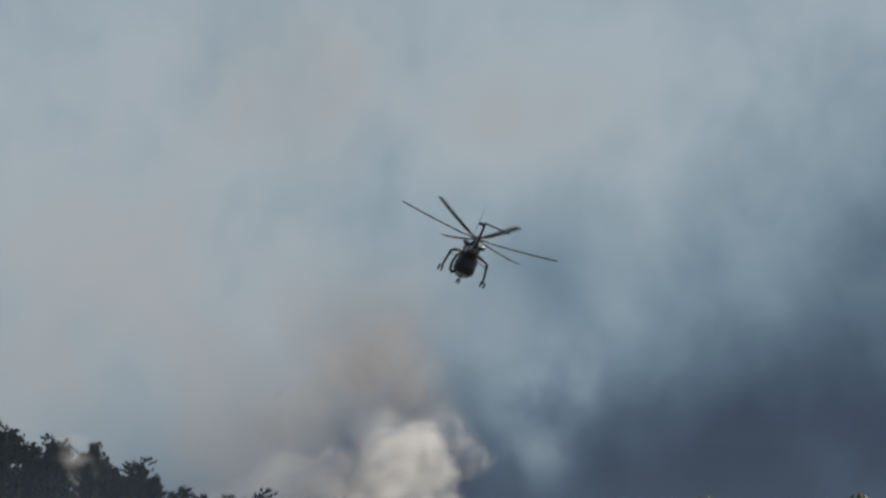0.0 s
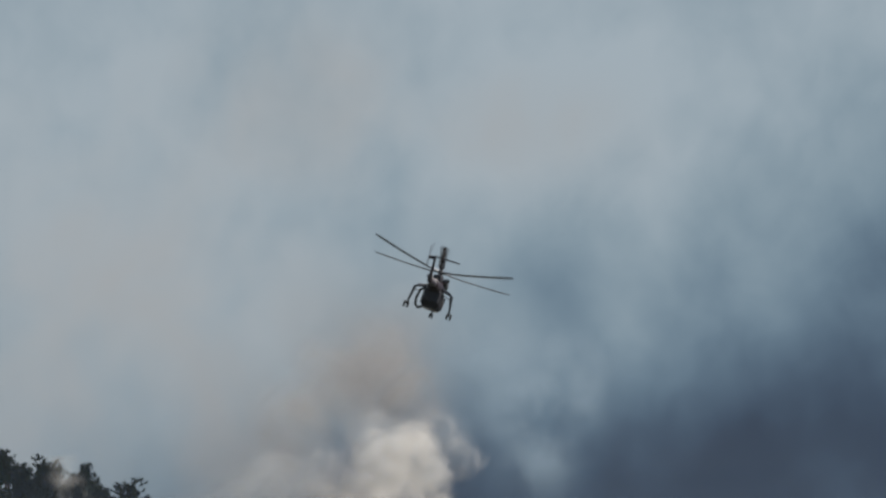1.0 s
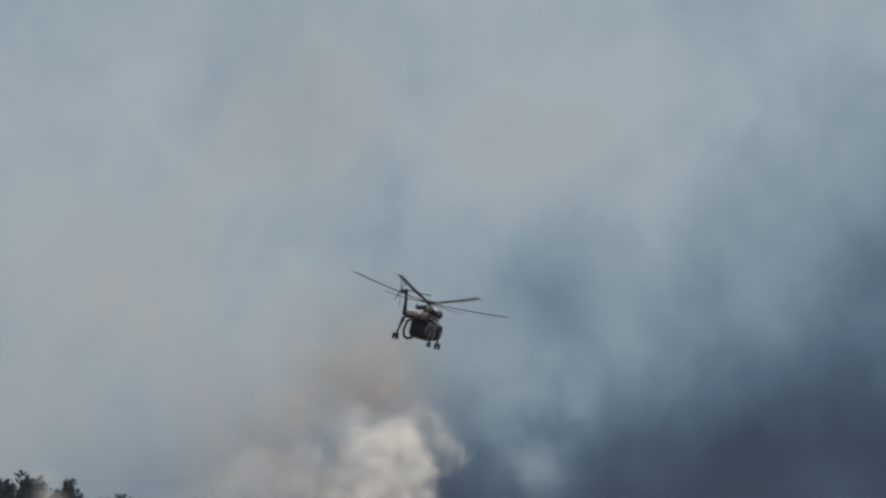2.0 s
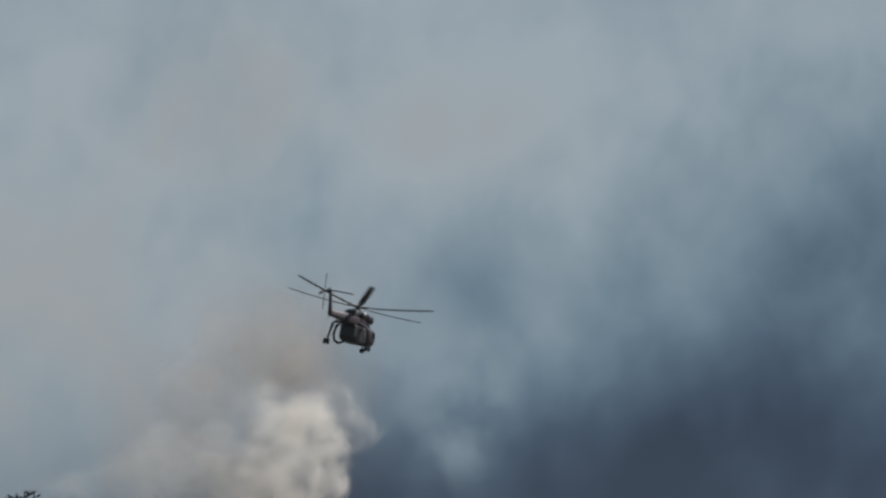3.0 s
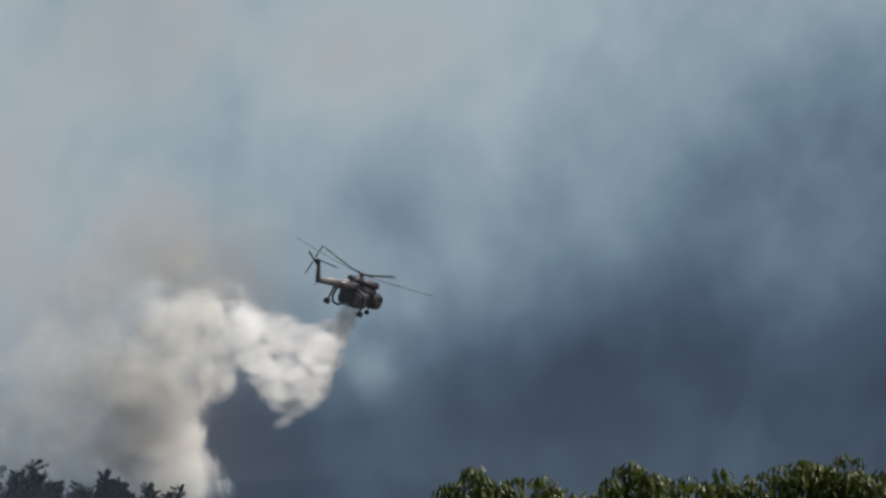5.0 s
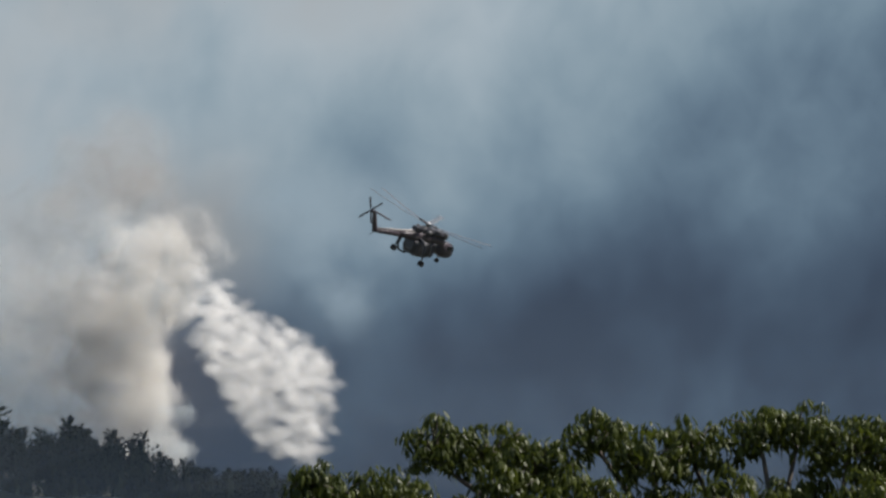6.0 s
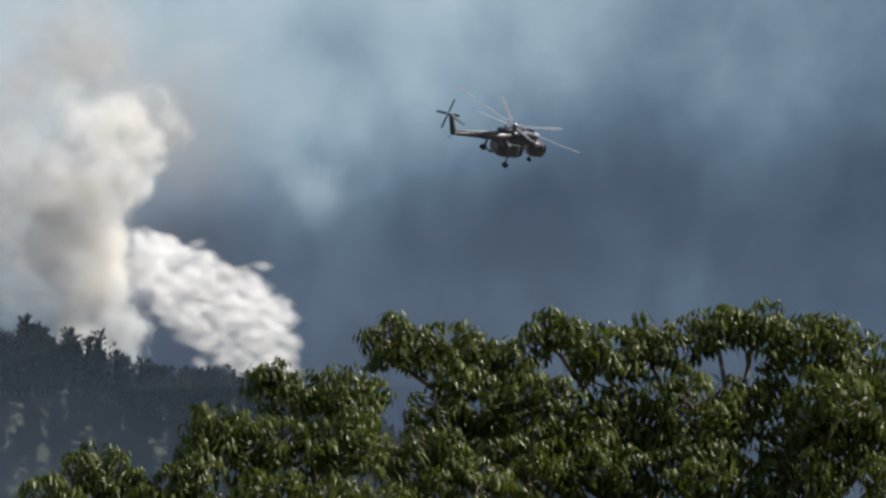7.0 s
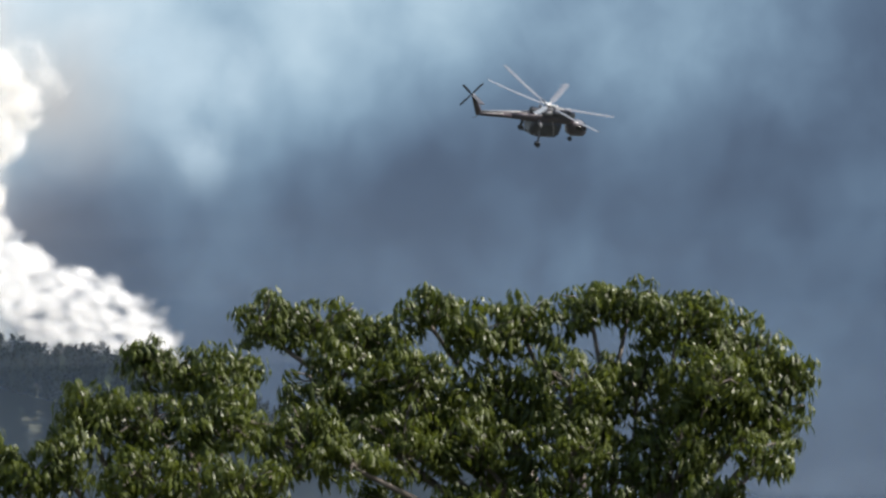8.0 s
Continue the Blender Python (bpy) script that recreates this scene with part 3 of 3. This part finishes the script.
    part("gearbox_housing", hull_x([(0.9, 0, 4.7, 0.5, 0.4), (0.3, 0, 4.95, 0.62, 0.65), (-1.2, 0, 4.95, 0.6, 0.6), (-2.4, 0, 4.7, 0.4, 0.35)], 14), GREY, heli, smooth=True)
    part("oil_cooler", slab(-3.3, -2.2, -0.5, 0.5, 4.5, 5.3, 0.12), GREY, heli)
    part("mast", tube([(-0.35, 0, 5.2), (-0.38, 0, 5.95)], [0.24, 0.2], 12), STEEL, heli)
    # water tank under the backbone, its doors and hose
    tank = part("water_tank", hull_x([(2.45, 0, 2.5, 0.95, 0.8), (2.2, 0, 2.25, 1.2, 1.15), (0.0, 0, 2.15, 1.28, 1.28), (-2.5, 0, 2.2, 1.26, 1.22), (-3.1, 0, 2.55, 1.0, 0.85)], 20, 6.0), GREY, heli, "dark grey ribbed belly tank")
    for x in (-2.0, -1.0, 0.0, 1.0, 1.9):
        part("tank_rib", hull_x([(x - 0.05, 0, 2.18, 1.31, 1.27), (x + 0.05, 0, 2.18, 1.31, 1.27)], 20, 6.0), GREY, tank)
    for s in (-1, 1):
        part("drop_door", slab(-1.8, 1.8, s * 0.48 - 0.42, s * 0.48 + 0.42, 0.8, 0.87, 0.02), STEEL, tank)
        part("tank_strap", tube([(0.6, s * 0.95, 3.5), (0.9, s * 1.34, 2.6), (1.2, s * 1.36, 1.4)], 0.09, 6), PALE, tank, "pale tank strap")
    part("snorkel_hose", tube([(-2.9, 1.1, 3.3), (-3.2, 1.6, 2.8), (-3.1, 1.85, 1.6), (-2.6, 1.75, 0.75), (-1.7, 1.4, 0.5), (-0.9, 1.0, 0.85)], 0.17, 10), RUBBER, tank, "black snorkel hose", True)
    # undercarriage
    for s in (-1, 1):
        leg = part("main_gear_leg", tube([(-2.0, s * 0.8, 3.7), (-2.1, s * 2.2, 3.35), (-2.2, s * 2.55, 3.1), (-2.2, s * 2.95, 0.5)], [0.24, 0.22, 0.2, 0.11], 10), GREY, heli, smooth=True)
        part("brace", tube([(-1.0, s * 0.9, 3.2), (-2.15, s * 2.62, 2.6)], 0.08, 6), STEEL, leg)
        for k in (-0.24, 0.24):
            wheel = part("wheel", tube([(-2.2, s * 2.98 + k - 0.11, 0.45), (-2.2, s * 2.98 + k, 0.45), (-2.2, s * 2.98 + k + 0.11, 0.45)], [0.4, 0.46, 0.4], 18), RUBBER, leg, "black tyre")
    nleg = part("nose_gear_leg", tube([(5.15, 0, 1.3), (5.2, 0, 0.35)], [0.12, 0.09], 8), STEEL, heli)
    for k in (-0.17, 0.17):
        part("nose_wheel", tube([(5.2, k - 0.08, 0.36), (5.2, k, 0.36), (5.2, k + 0.08, 0.36)], [0.3, 0.35, 0.3], 16), RUBBER, nleg, "black tyre")


helicopter()


def blade_mesh(root, tip, chord, thick, lift, bend):
    """A tapered aerofoil blade along x that bends upward to its tip."""
    bm = bmesh.new()
    rings = []
    for u in np.linspace(0, 1, 9):
        x = root + (tip - root) * u
        z = lift * u + bend * u * u
        c = chord * (0.45 if u == 0 else 1.0) * (0.75 if u == 1 else 1.0)
        pts = [(-0.5, 0), (-0.25, 0.5), (0.2, 0.42), (0.5, 0), (0.2, -0.3), (-0.25, -0.4)]
        rings.append([bm.verts.new((x, a * c, z + b * thick)) for a, b in pts])
    return loft(bm, rings)


# main rotor: its disc leans forward, six coned blades
rotor_base = pose(-0.38, 0, 5.9, 0, 7.4, 0)
bm = tube([(0, 0, -0.25), (0, 0, 0.0), (0, 0, 0.22), (0, 0, 0.38)], [0.34, 0.5, 0.46, 0.2], 16)
rotor = part("main_rotor", bm, STEEL, heli, "six-bladed main rotor")
main_blade = blade_mesh(1.5, 10.97, 0.85, 0.13, 0.75, 0.35)
main_me = bpy.data.meshes.new("blade")
bmesh.ops.recalc_face_normals(main_blade, faces=main_blade.faces)
# upward faces take the paler copy, so their sunlit look is in the colour
for face in main_blade.faces:
    face.material_index = 1 if face.normal.z > 0.2 else 0
main_blade.to_mesh(main_me)
main_me.materials.append(BLADE)
main_me.materials.append(BLADE_SUNLIT)
grip_me = bpy.data.meshes.new("blade_grip")
tube([(0.3, 0, 0.02), (0.9, 0, 0.06), (1.7, 0, 0.1)], [0.16, 0.13, 0.1], 8).to_mesh(grip_me)
for k in range(6):
    for name, me, mat in (("blade", main_me, BLADE), ("blade_grip", grip_me, STEEL)):
        ob = part(name, me, mat, rotor)
        ob.matrix_basis = pose(0, 0, 0.05, 0, 0, 60 * k)

# tail rotor on the left of the fin: four blades turning about y
tail_rotor = part("tail_rotor", tube([(0, -0.12, 0), (0, 0.14, 0)], [0.22, 0.16], 10), STEEL, heli, "four-bladed tail rotor")
tail_me = bpy.data.meshes.new("tail_blade")
blade_mesh(0.2, 2.44, 0.36, 0.05, 0, 0).to_mesh(tail_me)
for k in range(4):
    ob = part("tail_blade", tail_me, GREY, tail_rotor)
    ob.matrix_basis = pose(0, 0.1, 0, 90, 0, 0) @ pose(0, 0, 0, 0, 0, 90 * k)


# ---- smoke of the fire behind the ridge ----
def flake_mesh(name, seed, core, discs, radius, axes, size, disc, material, lumps, reach, filled, dense, round_off):
    """A billow: flakes packed along a lumpy ball, and soft discs of thin vapour that fade to nothing at their rims."""
    r = np.random.RandomState(seed)

    def frame_of(n, lo, hi):
        d = r.normal(size=(n, 3))
        d /= np.linalg.norm(d, axis=1)[:, None]
        lump = np.array([noise.noise(Vector(v) * 1.7 + Vector((seed, 0, 0))) * 0.6 + noise.noise(Vector(v) * 4.1 + Vector((0, seed, 0))) * 0.35 for v in d])
        rad = (r.uniform(lo ** 3, hi ** 3, n) ** (1 / 3)) * (1 + lumps * lump)
        c = d * (rad * radius)[:, None] * np.array(axes)
        nrm = d / np.array(axes) + r.normal(0, 0.3, (n, 3))
        nrm /= np.linalg.norm(nrm, axis=1)[:, None]
        s1 = np.cross(nrm, r.normal(size=(n, 3)))
        s1 /= np.linalg.norm(s1, axis=1)[:, None]
        return d, c, s1, np.cross(nrm, s1)

    verts, faces, alpha, normals = [], [], [], []
    d, c, s1, s2 = frame_of(core, 0.15 if filled else 0.66, 0.86)
    sz = size * r.uniform(0.7, 1.3, core)
    v = np.empty((core, 3, 3))
    for i, a in enumerate((0.0, 2.094, 4.189)):
        v[:, i] = c + (s1 * math.cos(a) + s2 * math.sin(a)) * (sz * 0.75)[:, None]
    faces += np.arange(3 * core).reshape(-1, 3).tolist()
    verts.append(v.reshape(-1, 3))
    alpha += [1.0] * (3 * core)
    normals.append(np.repeat(d, 3, axis=0))
    d, c, s1, s2 = frame_of(discs, 0.25 if filled else 0.35, reach)
    sz = disc * r.uniform(0.6, 1.3, discs)
    k = 7
    v = np.empty((discs, k + 1, 3))
    v[:, 0] = c
    for i in range(k):
        a = 6.2832 * i / k
        v[:, i + 1] = c + (s1 * math.cos(a) + s2 * math.sin(a)) * (sz * r.uniform(0.8, 1.15, discs))[:, None]
    base = 3 * core
    for q in range(discs):
        o = base + q * (k + 1)
        faces += [(o, o + 1 + i, o + 1 + (i + 1) % k) for i in range(k)]
        alpha += [dense] + [0.0] * k
    verts.append(v.reshape(-1, 3))
    normals.append(np.repeat(d, k + 1, axis=0))
    nn = np.concatenate(normals) * round_off + np.array([0, 0, 0.7])
    nn /= np.linalg.norm(nn, axis=1)[:, None]
    me = raw_mesh(name, np.concatenate(verts), faces, material, nn)
    me.attributes.new("thickness", "FLOAT", "POINT").data.foreach_set("value", alpha)
    return me


BALL = (1, 1, 1)
PUFFS = [flake_mesh("smoke_puff", 31 + k, 6, 190, 6.0, BALL, 0.04, 3.2, SMOKE, 0.36, 1.0, False, 0.098, 0.3) for k in range(3)]
THIN = [flake_mesh("smoke_wisp", 41 + k, 6, 44, 6.0, BALL, 0.04, 4.2, SMOKE, 0.5, 1.0, True, 0.06, 0.2) for k in range(2)]
BROWN = [flake_mesh("brown_smoke", 56 + k, 6, 50, 6.0, BALL, 0.04, 4.4, BROWN_SMOKE, 0.5, 1.0, True, 0.05, 0.2) for k in range(2)]
FRESH = [flake_mesh("fresh_smoke", 51 + k, 6, 60, 6.0, BALL, 0.04, 3.0, BLUE_SMOKE, 0.6, 1.0, True, 0.11, 0.2) for k in range(2)]
SMOKE_D = 600.0
# billows of the column at rest time: x, y, radius in the resting view, density kind
COLUMN = [(285, 432, 54, 0), (232, 455, 60, 0), (330, 485, 42, 0), (178, 515, 52, 0), (262, 530, 66, 0), (215, 590, 70, 0), (312, 545, 38, 0),
          (150, 610, 60, 1), (250, 640, 50, 0), (200, 690, 62, 0), (130, 710, 66, 1), (262, 712, 40, 0), (215, 780, 56, 0), (140, 780, 60, 1),
          (262, 650, 40, 0), (282, 700, 40, 0), (258, 740, 52, 0), (220, 840, 54, 0), (285, 800, 46, 0), (250, 880, 56, 0), (222, 950, 60, 0), (275, 950, 46, 0),
          (232, 1030, 60, 0), (110, 545, 66, 1), (30, 500, 80, 1), (120, 480, 60, 1), (170, 560, 56, 0), (160, 650, 56, 0), (60, 600, 80, 1), (50, 700, 84, 1), (200, 410, 60, 1), (90, 520, 66, 1), (100, 640, 70, 1),
          (370, 450, 46, 1), (330, 410, 54, 1), (60, 800, 80, 1), (-30, 560, 84, 1), (-70, 690, 90, 1), (-20, 640, 84, 1),
          (0, 790, 84, 1), (-110, 780, 90, 1), (-120, 600, 90, 1), (300, 745, 34, 2), (318, 800, 30, 2), (280, 790, 38, 2), (325, 730, 22, 2), (300, 850, 40, 2), (312, 905, 34, 2), (150, 330, 90, 3), (230, 280, 90, 3), (260, 350, 70, 3), (90, 400, 80, 3)]
RISE = 36.0
plume = new("smoke_plume")
plume.location = spot(210, 900, SMOKE_D)
tagged(plume, "billowing column of tan and white smoke rising behind the ridge", "smoke")
puff_rows = []
rng = random.Random(9)
for x, y, r, thin in COLUMN:
    kinds = (PUFFS, THIN, FRESH, BROWN)[thin]
    ob = part(("smoke_puff", "smoke_wisp", "fresh_smoke", "brown_smoke")[thin], kinds[rng.randrange(len(kinds))], None, plume)
    k = r / (6.0 * FOCAL / SMOKE_D)
    ob.scale = (k, k, k)
    d = SMOKE_D + rng.uniform(-6, 6) + (0, 5, -9, 14)[thin]
    turn, spin, lean = rng.uniform(0, 360), rng.uniform(-4, 4), rng.uniform(-2, 4)
    rows = []
    for t in (0.0, 2.0, 4.0, 6.0, 8.0):
        p = spot(x + lean * (t - 6), y - RISE * (t - 6), d) - plume.location
        rows.append((t, pose(*p, 0, spin * (t - 6), turn)))
    puff_rows.append((ob, rows))


# a little fresh smoke seeping from the hillside before the pines
seep = new("ground_smoke")
seep.location = (-68.8, 385, 58.6)
tagged(seep, "small white puff of smoke seeping from the pine slope", "smoke")
for x, z, k, kind in ((0.0, 0.2, 0.22, 2), (0.3, 1.3, 0.2, 2), (-0.2, 2.1, 0.13, 2), (-0.4, -1.2, 0.3, 2), (-4.0, 2.0, 0.4, 1), (-4.8, 4.6, 0.36, 1), (-5.6, 7.2, 0.34, 1)):
    ob = part("fresh_smoke" if kind == 2 else "smoke_wisp", (PUFFS, THIN, FRESH)[kind][0], None, seep)
    ob.scale = (k, k, k)
    ob.location = (x, 0, z)


# ---- insects that cross close before the lens ----
def insect(label):
    thing = new("insect")
    tagged(thing, label, "insect")
    part("body", hull_x([(-0.005, 0, 0, 0.0006, 0.0006), (-0.003, 0, 0, 0.0015, 0.0014), (0.001, 0, 0, 0.0014, 0.0014), (0.004, 0, 0, 0.0012, 0.0011), (0.005, 0, 0, 0.0004, 0.0004)], 8), RUBBER, thing, smooth=True)
    for s in (-1, 1):
        part("wing", hull_x([(-0.004, s * 0.004, 0.002, 0.0008, 0.0001), (-0.001, s * 0.004, 0.002, 0.0026, 0.0002), (0.001, s * 0.0025, 0.0015, 0.001, 0.0001)], 8), GREY, thing)
    return thing


fly = insect("tiny dark insect flying close before the lens")
gnat = insect("tiny dark insect flying high before the lens")


# ---- the dropped water ----
FLIGHT = [(0, -32.5, 430.7, 96.2, 21.4, -7.7, 97.5), (0.5, -34.9, 434.6, 96.2, 21.1, -7.7, 94.2), (1.0, -36.1, 438.4, 96.0, 17.3, -7.0, 90.6),
          (2.5, -34.5, 446.7, 94.95, 15.6, -8.5, 77.9), (3.0, -33.1, 451.8, 95.75, 12.8, -5.7, 77.4), (3.5, -30.6, 458.9, 96.25, 16.1, -6.1, 74.9),
          (4.0, -27.55, 467.2, 96.15, 18.1, -6.0, 72.1), (5.5, -12.7, 495.7, 101.2, 29.2, -4.7, 58.4), (6.0, -4.3, 503.0, 102.3, 32.0, -4.0, 52.7),
          (6.5, 4.6, 508.4, 103.2, 32.7, -3.2, 46.9), (7.0, 16.0, 512.0, 103.8, 36.4, -3.7, 40.5), (7.5, 27.5, 513.8, 104.0, 35.3, -4.7, 34.2),
          (8.0, 41.4, 514.3, 103.9, 36.8, -1.9, 25.9)]


def flight(t):
    col = [float(np.interp(t, [f[0] for f in FLIGHT], [f[k] for f in FLIGHT])) for k in range(1, 7)]
    return pose(*col)


# upper and lower edge of the falling curtain, from its trailing to its leading end (resting view)
CURTAIN = [(4.2, ((351, 446), (390, 450), (425, 448), (452, 444)), ((358, 462), (388, 505), (414, 528), (440, 496))),
           (5.3, ((326, 440), (420, 478), (500, 515), (550, 565)), ((345, 565), (414, 635), (482, 683), (508, 717))),
           (6.0, ((350, 480), (430, 550), (520, 592), (586, 645)), ((345, 610), (410, 700), (460, 790), (560, 822))),
           (7.0, ((320, 585), (410, 622), (520, 668), (592, 735)), ((308, 652), (368, 735), (448, 822), (590, 880))),
           (8.0, ((299, 625), (399, 691), (510, 728), (606, 820)), ((270, 720), (330, 800), (430, 880), (600, 930)))]
def sheet_puff(seed, discs=9, k=10):
    """A puff of spray: a stack of soft ellipses, thick in the middle and fading to nothing at the rim."""
    r = np.random.RandomState(seed)
    verts, faces, alpha, normals = [], [], [], []
    for q in range(discs):
        c = np.array([r.uniform(-0.25, 0.25), r.uniform(-0.1, 0.1), r.uniform(-0.5, 0.5)])
        a, b = 2.0 * r.uniform(0.7, 1.1), 1.1 * r.uniform(0.75, 1.0)
        tip = r.normal(0, 0.09, 2)
        o = len(verts)
        for ring_r, thick in ((0.0, 1.0), (0.45, 0.62), (1.0, 0.0)):
            for i in range(1 if ring_r == 0 else k):
                w = 6.2832 * i / k
                x, y = a * ring_r * math.cos(w), b * ring_r * math.sin(w)
                verts.append(c + np.array([x, y, x * tip[0] * 0.3 + y * tip[1]]))
                alpha.append(thick * 0.058)
                normals.append(np.array([0.12 * math.cos(w) * ring_r, 1.0, 0.25 + 0.15 * math.sin(w)]))
        for i in range(k):
            j = (i + 1) % k
            faces += [(o, o + 1 + i, o + 1 + j), (o + 1 + i, o + 1 + k + i, o + 1 + k + j), (o + 1 + i, o + 1 + k + j, o + 1 + j)]
    nn = np.array(normals)
    nn /= np.linalg.norm(nn, axis=1)[:, None]
    me = raw_mesh("water_puff", np.array(verts), faces, SPRAY, nn)
    me.attributes.new("thickness", "FLOAT", "POINT").data.foreach_set("value", alpha)
    return me


DROPS = [sheet_puff(61 + k) for k in range(4)]
water = new("water_drop")
water.location = spot(460, 600, 470)
tagged(water, "white curtain of dropped water falling and drifting as spray", "water")
water_rows = []
rng = random.Random(15)


def edge(line, v):
    return Vector((float(np.interp(v, (0, 0.33, 0.67, 1), [p[0] for p in line])), float(np.interp(v, (0, 0.33, 0.67, 1), [p[1] for p in line]))))


for k in range(600):
    v = ((k * 0.618034) % 1.0) ** 0.8
    w = (k + 0.5) / 600
    drop_at = 3.3 + 1.35 * v + 0.25 * rng.random() - 0.2 * w
    inside = Vector((rng.uniform(-0.6, 0.1), 0, rng.uniform(2.0, 2.1)))
    depth = 470 + 10 * v + rng.uniform(-4, 4)
    turn, roll, lie = rng.uniform(-25, 25), rng.uniform(-70, 70), rng.uniform(70, 115)
    ob = part("water_puff", DROPS[k % 4], None, water)
    rows = []
    for t in [f[0] for f in FLIGHT if f[0] < drop_at - 0.05] + [drop_at]:
        m = flight(t)
        m.translation = m @ inside - water.location
        rows.append((t, m))
    fall = drop_at + 0.3
    p = flight(fall) @ Vector((inside.x - 0.5 - 4.5 * rng.random(), 0, -0.8 - 4.0 * w * rng.random()))
    if fall < 4.1 or fall > 4.3:
        rows.append((fall, pose(*(p - water.location), lie * 0.7, 0, turn + 20) @ pose(0, 0, 0, 0, 0, 60)))
    for t, top, bottom in CURTAIN:
        if t <= fall + 0.05 and not (t == 4.2 and 4.1 <= fall <= 4.3):
            continue
        if t < fall:
            continue
        e = edge(top, v).lerp(edge(bottom, v), w)
        loose = 8 if t < 5 else 9
        rows.append((t, pose(*(spot(e.x + rng.gauss(0, loose), e.y + rng.gauss(0, loose * 0.8), depth) - water.location), lie, 0, turn) @ pose(0, 0, 0, 0, 0, roll * 0.6)))
    water_rows.append((ob, rows))

# ---- movement ----
FLY_ROWS = [(0, -0.840, 2.341, 1.951), (7.1, -0.840, 2.341, 1.951), (7.3, -0.243, 2.345, 2.050), (7.4, 0.056, 2.347, 2.099), (7.5, 0.255, 2.329, 2.122), (7.9, 1.051, 2.255, 2.215), (8, 1.051, 2.255, 2.215)]
GNAT_ROWS = [(0, -0.679, 2.301, 2.189), (5.1, -0.679, 2.301, 2.189), (5.3, -0.204, 2.307, 2.231), (5.4, 0.034, 2.309, 2.252), (5.8, 0.984, 2.321, 2.336), (8, 0.984, 2.321, 2.336)]
PHASE = [(0, 23), (0.5, 22), (1.0, 3), (2.5, -19), (3.0, -36), (3.5, -39), (4.0, -55), (5.5, -74), (6.0, -91), (6.5, -95), (7.0, -114), (7.5, -118), (8.0, -132)]


def rotor_angle(t):
    return 1080 * t + float(np.interp(t, [p[0] for p in PHASE], [p[1] for p in PHASE]))


def tail_shift(t):
    return float(np.interp(t, (5.5, 6.0, 7.0, 7.5, 8.0), (0, 11, 30, 42, 42)))


def motions():
    walk(far_smoke, [(t, pose(*EYE, 0.1 * (t - 5.5), 0, -0.25 * (t - 5.5))) for t in (0.0, 2.0, 4.0, 6.0, 8.0)])
    home = veil.location.copy()
    walk(veil, [(t, pose(home.x + 10 * (t - 3), home.y, home.z + 10 * (t - 3))) for t in (0.0, 2.0, 4.0, 6.0, 8.0)])
    for thing, rows in ((fly, FLY_ROWS), (gnat, GNAT_ROWS)):
        walk(thing, [(t, pose(*p, 0, 0, 0)) for t, *p in rows])
    walk(heli, [(t, pose(*f)) for t, *f in FLIGHT])
    steps = [k / 15 for k in range(121)]
    walk(rotor, [(t, rotor_base @ pose(0, 0, 0, 0, 0, rotor_angle(t))) for t in steps])
    walk(tail_rotor, [(t, pose(-13.85, 0.72, 6.45, 0, 15 + 1100 * t + tail_shift(t), 0)) for t in steps])
    for ob, rows in puff_rows:
        walk(ob, rows)
    for ob, rows in water_rows:
        walk(ob, rows)


motions()
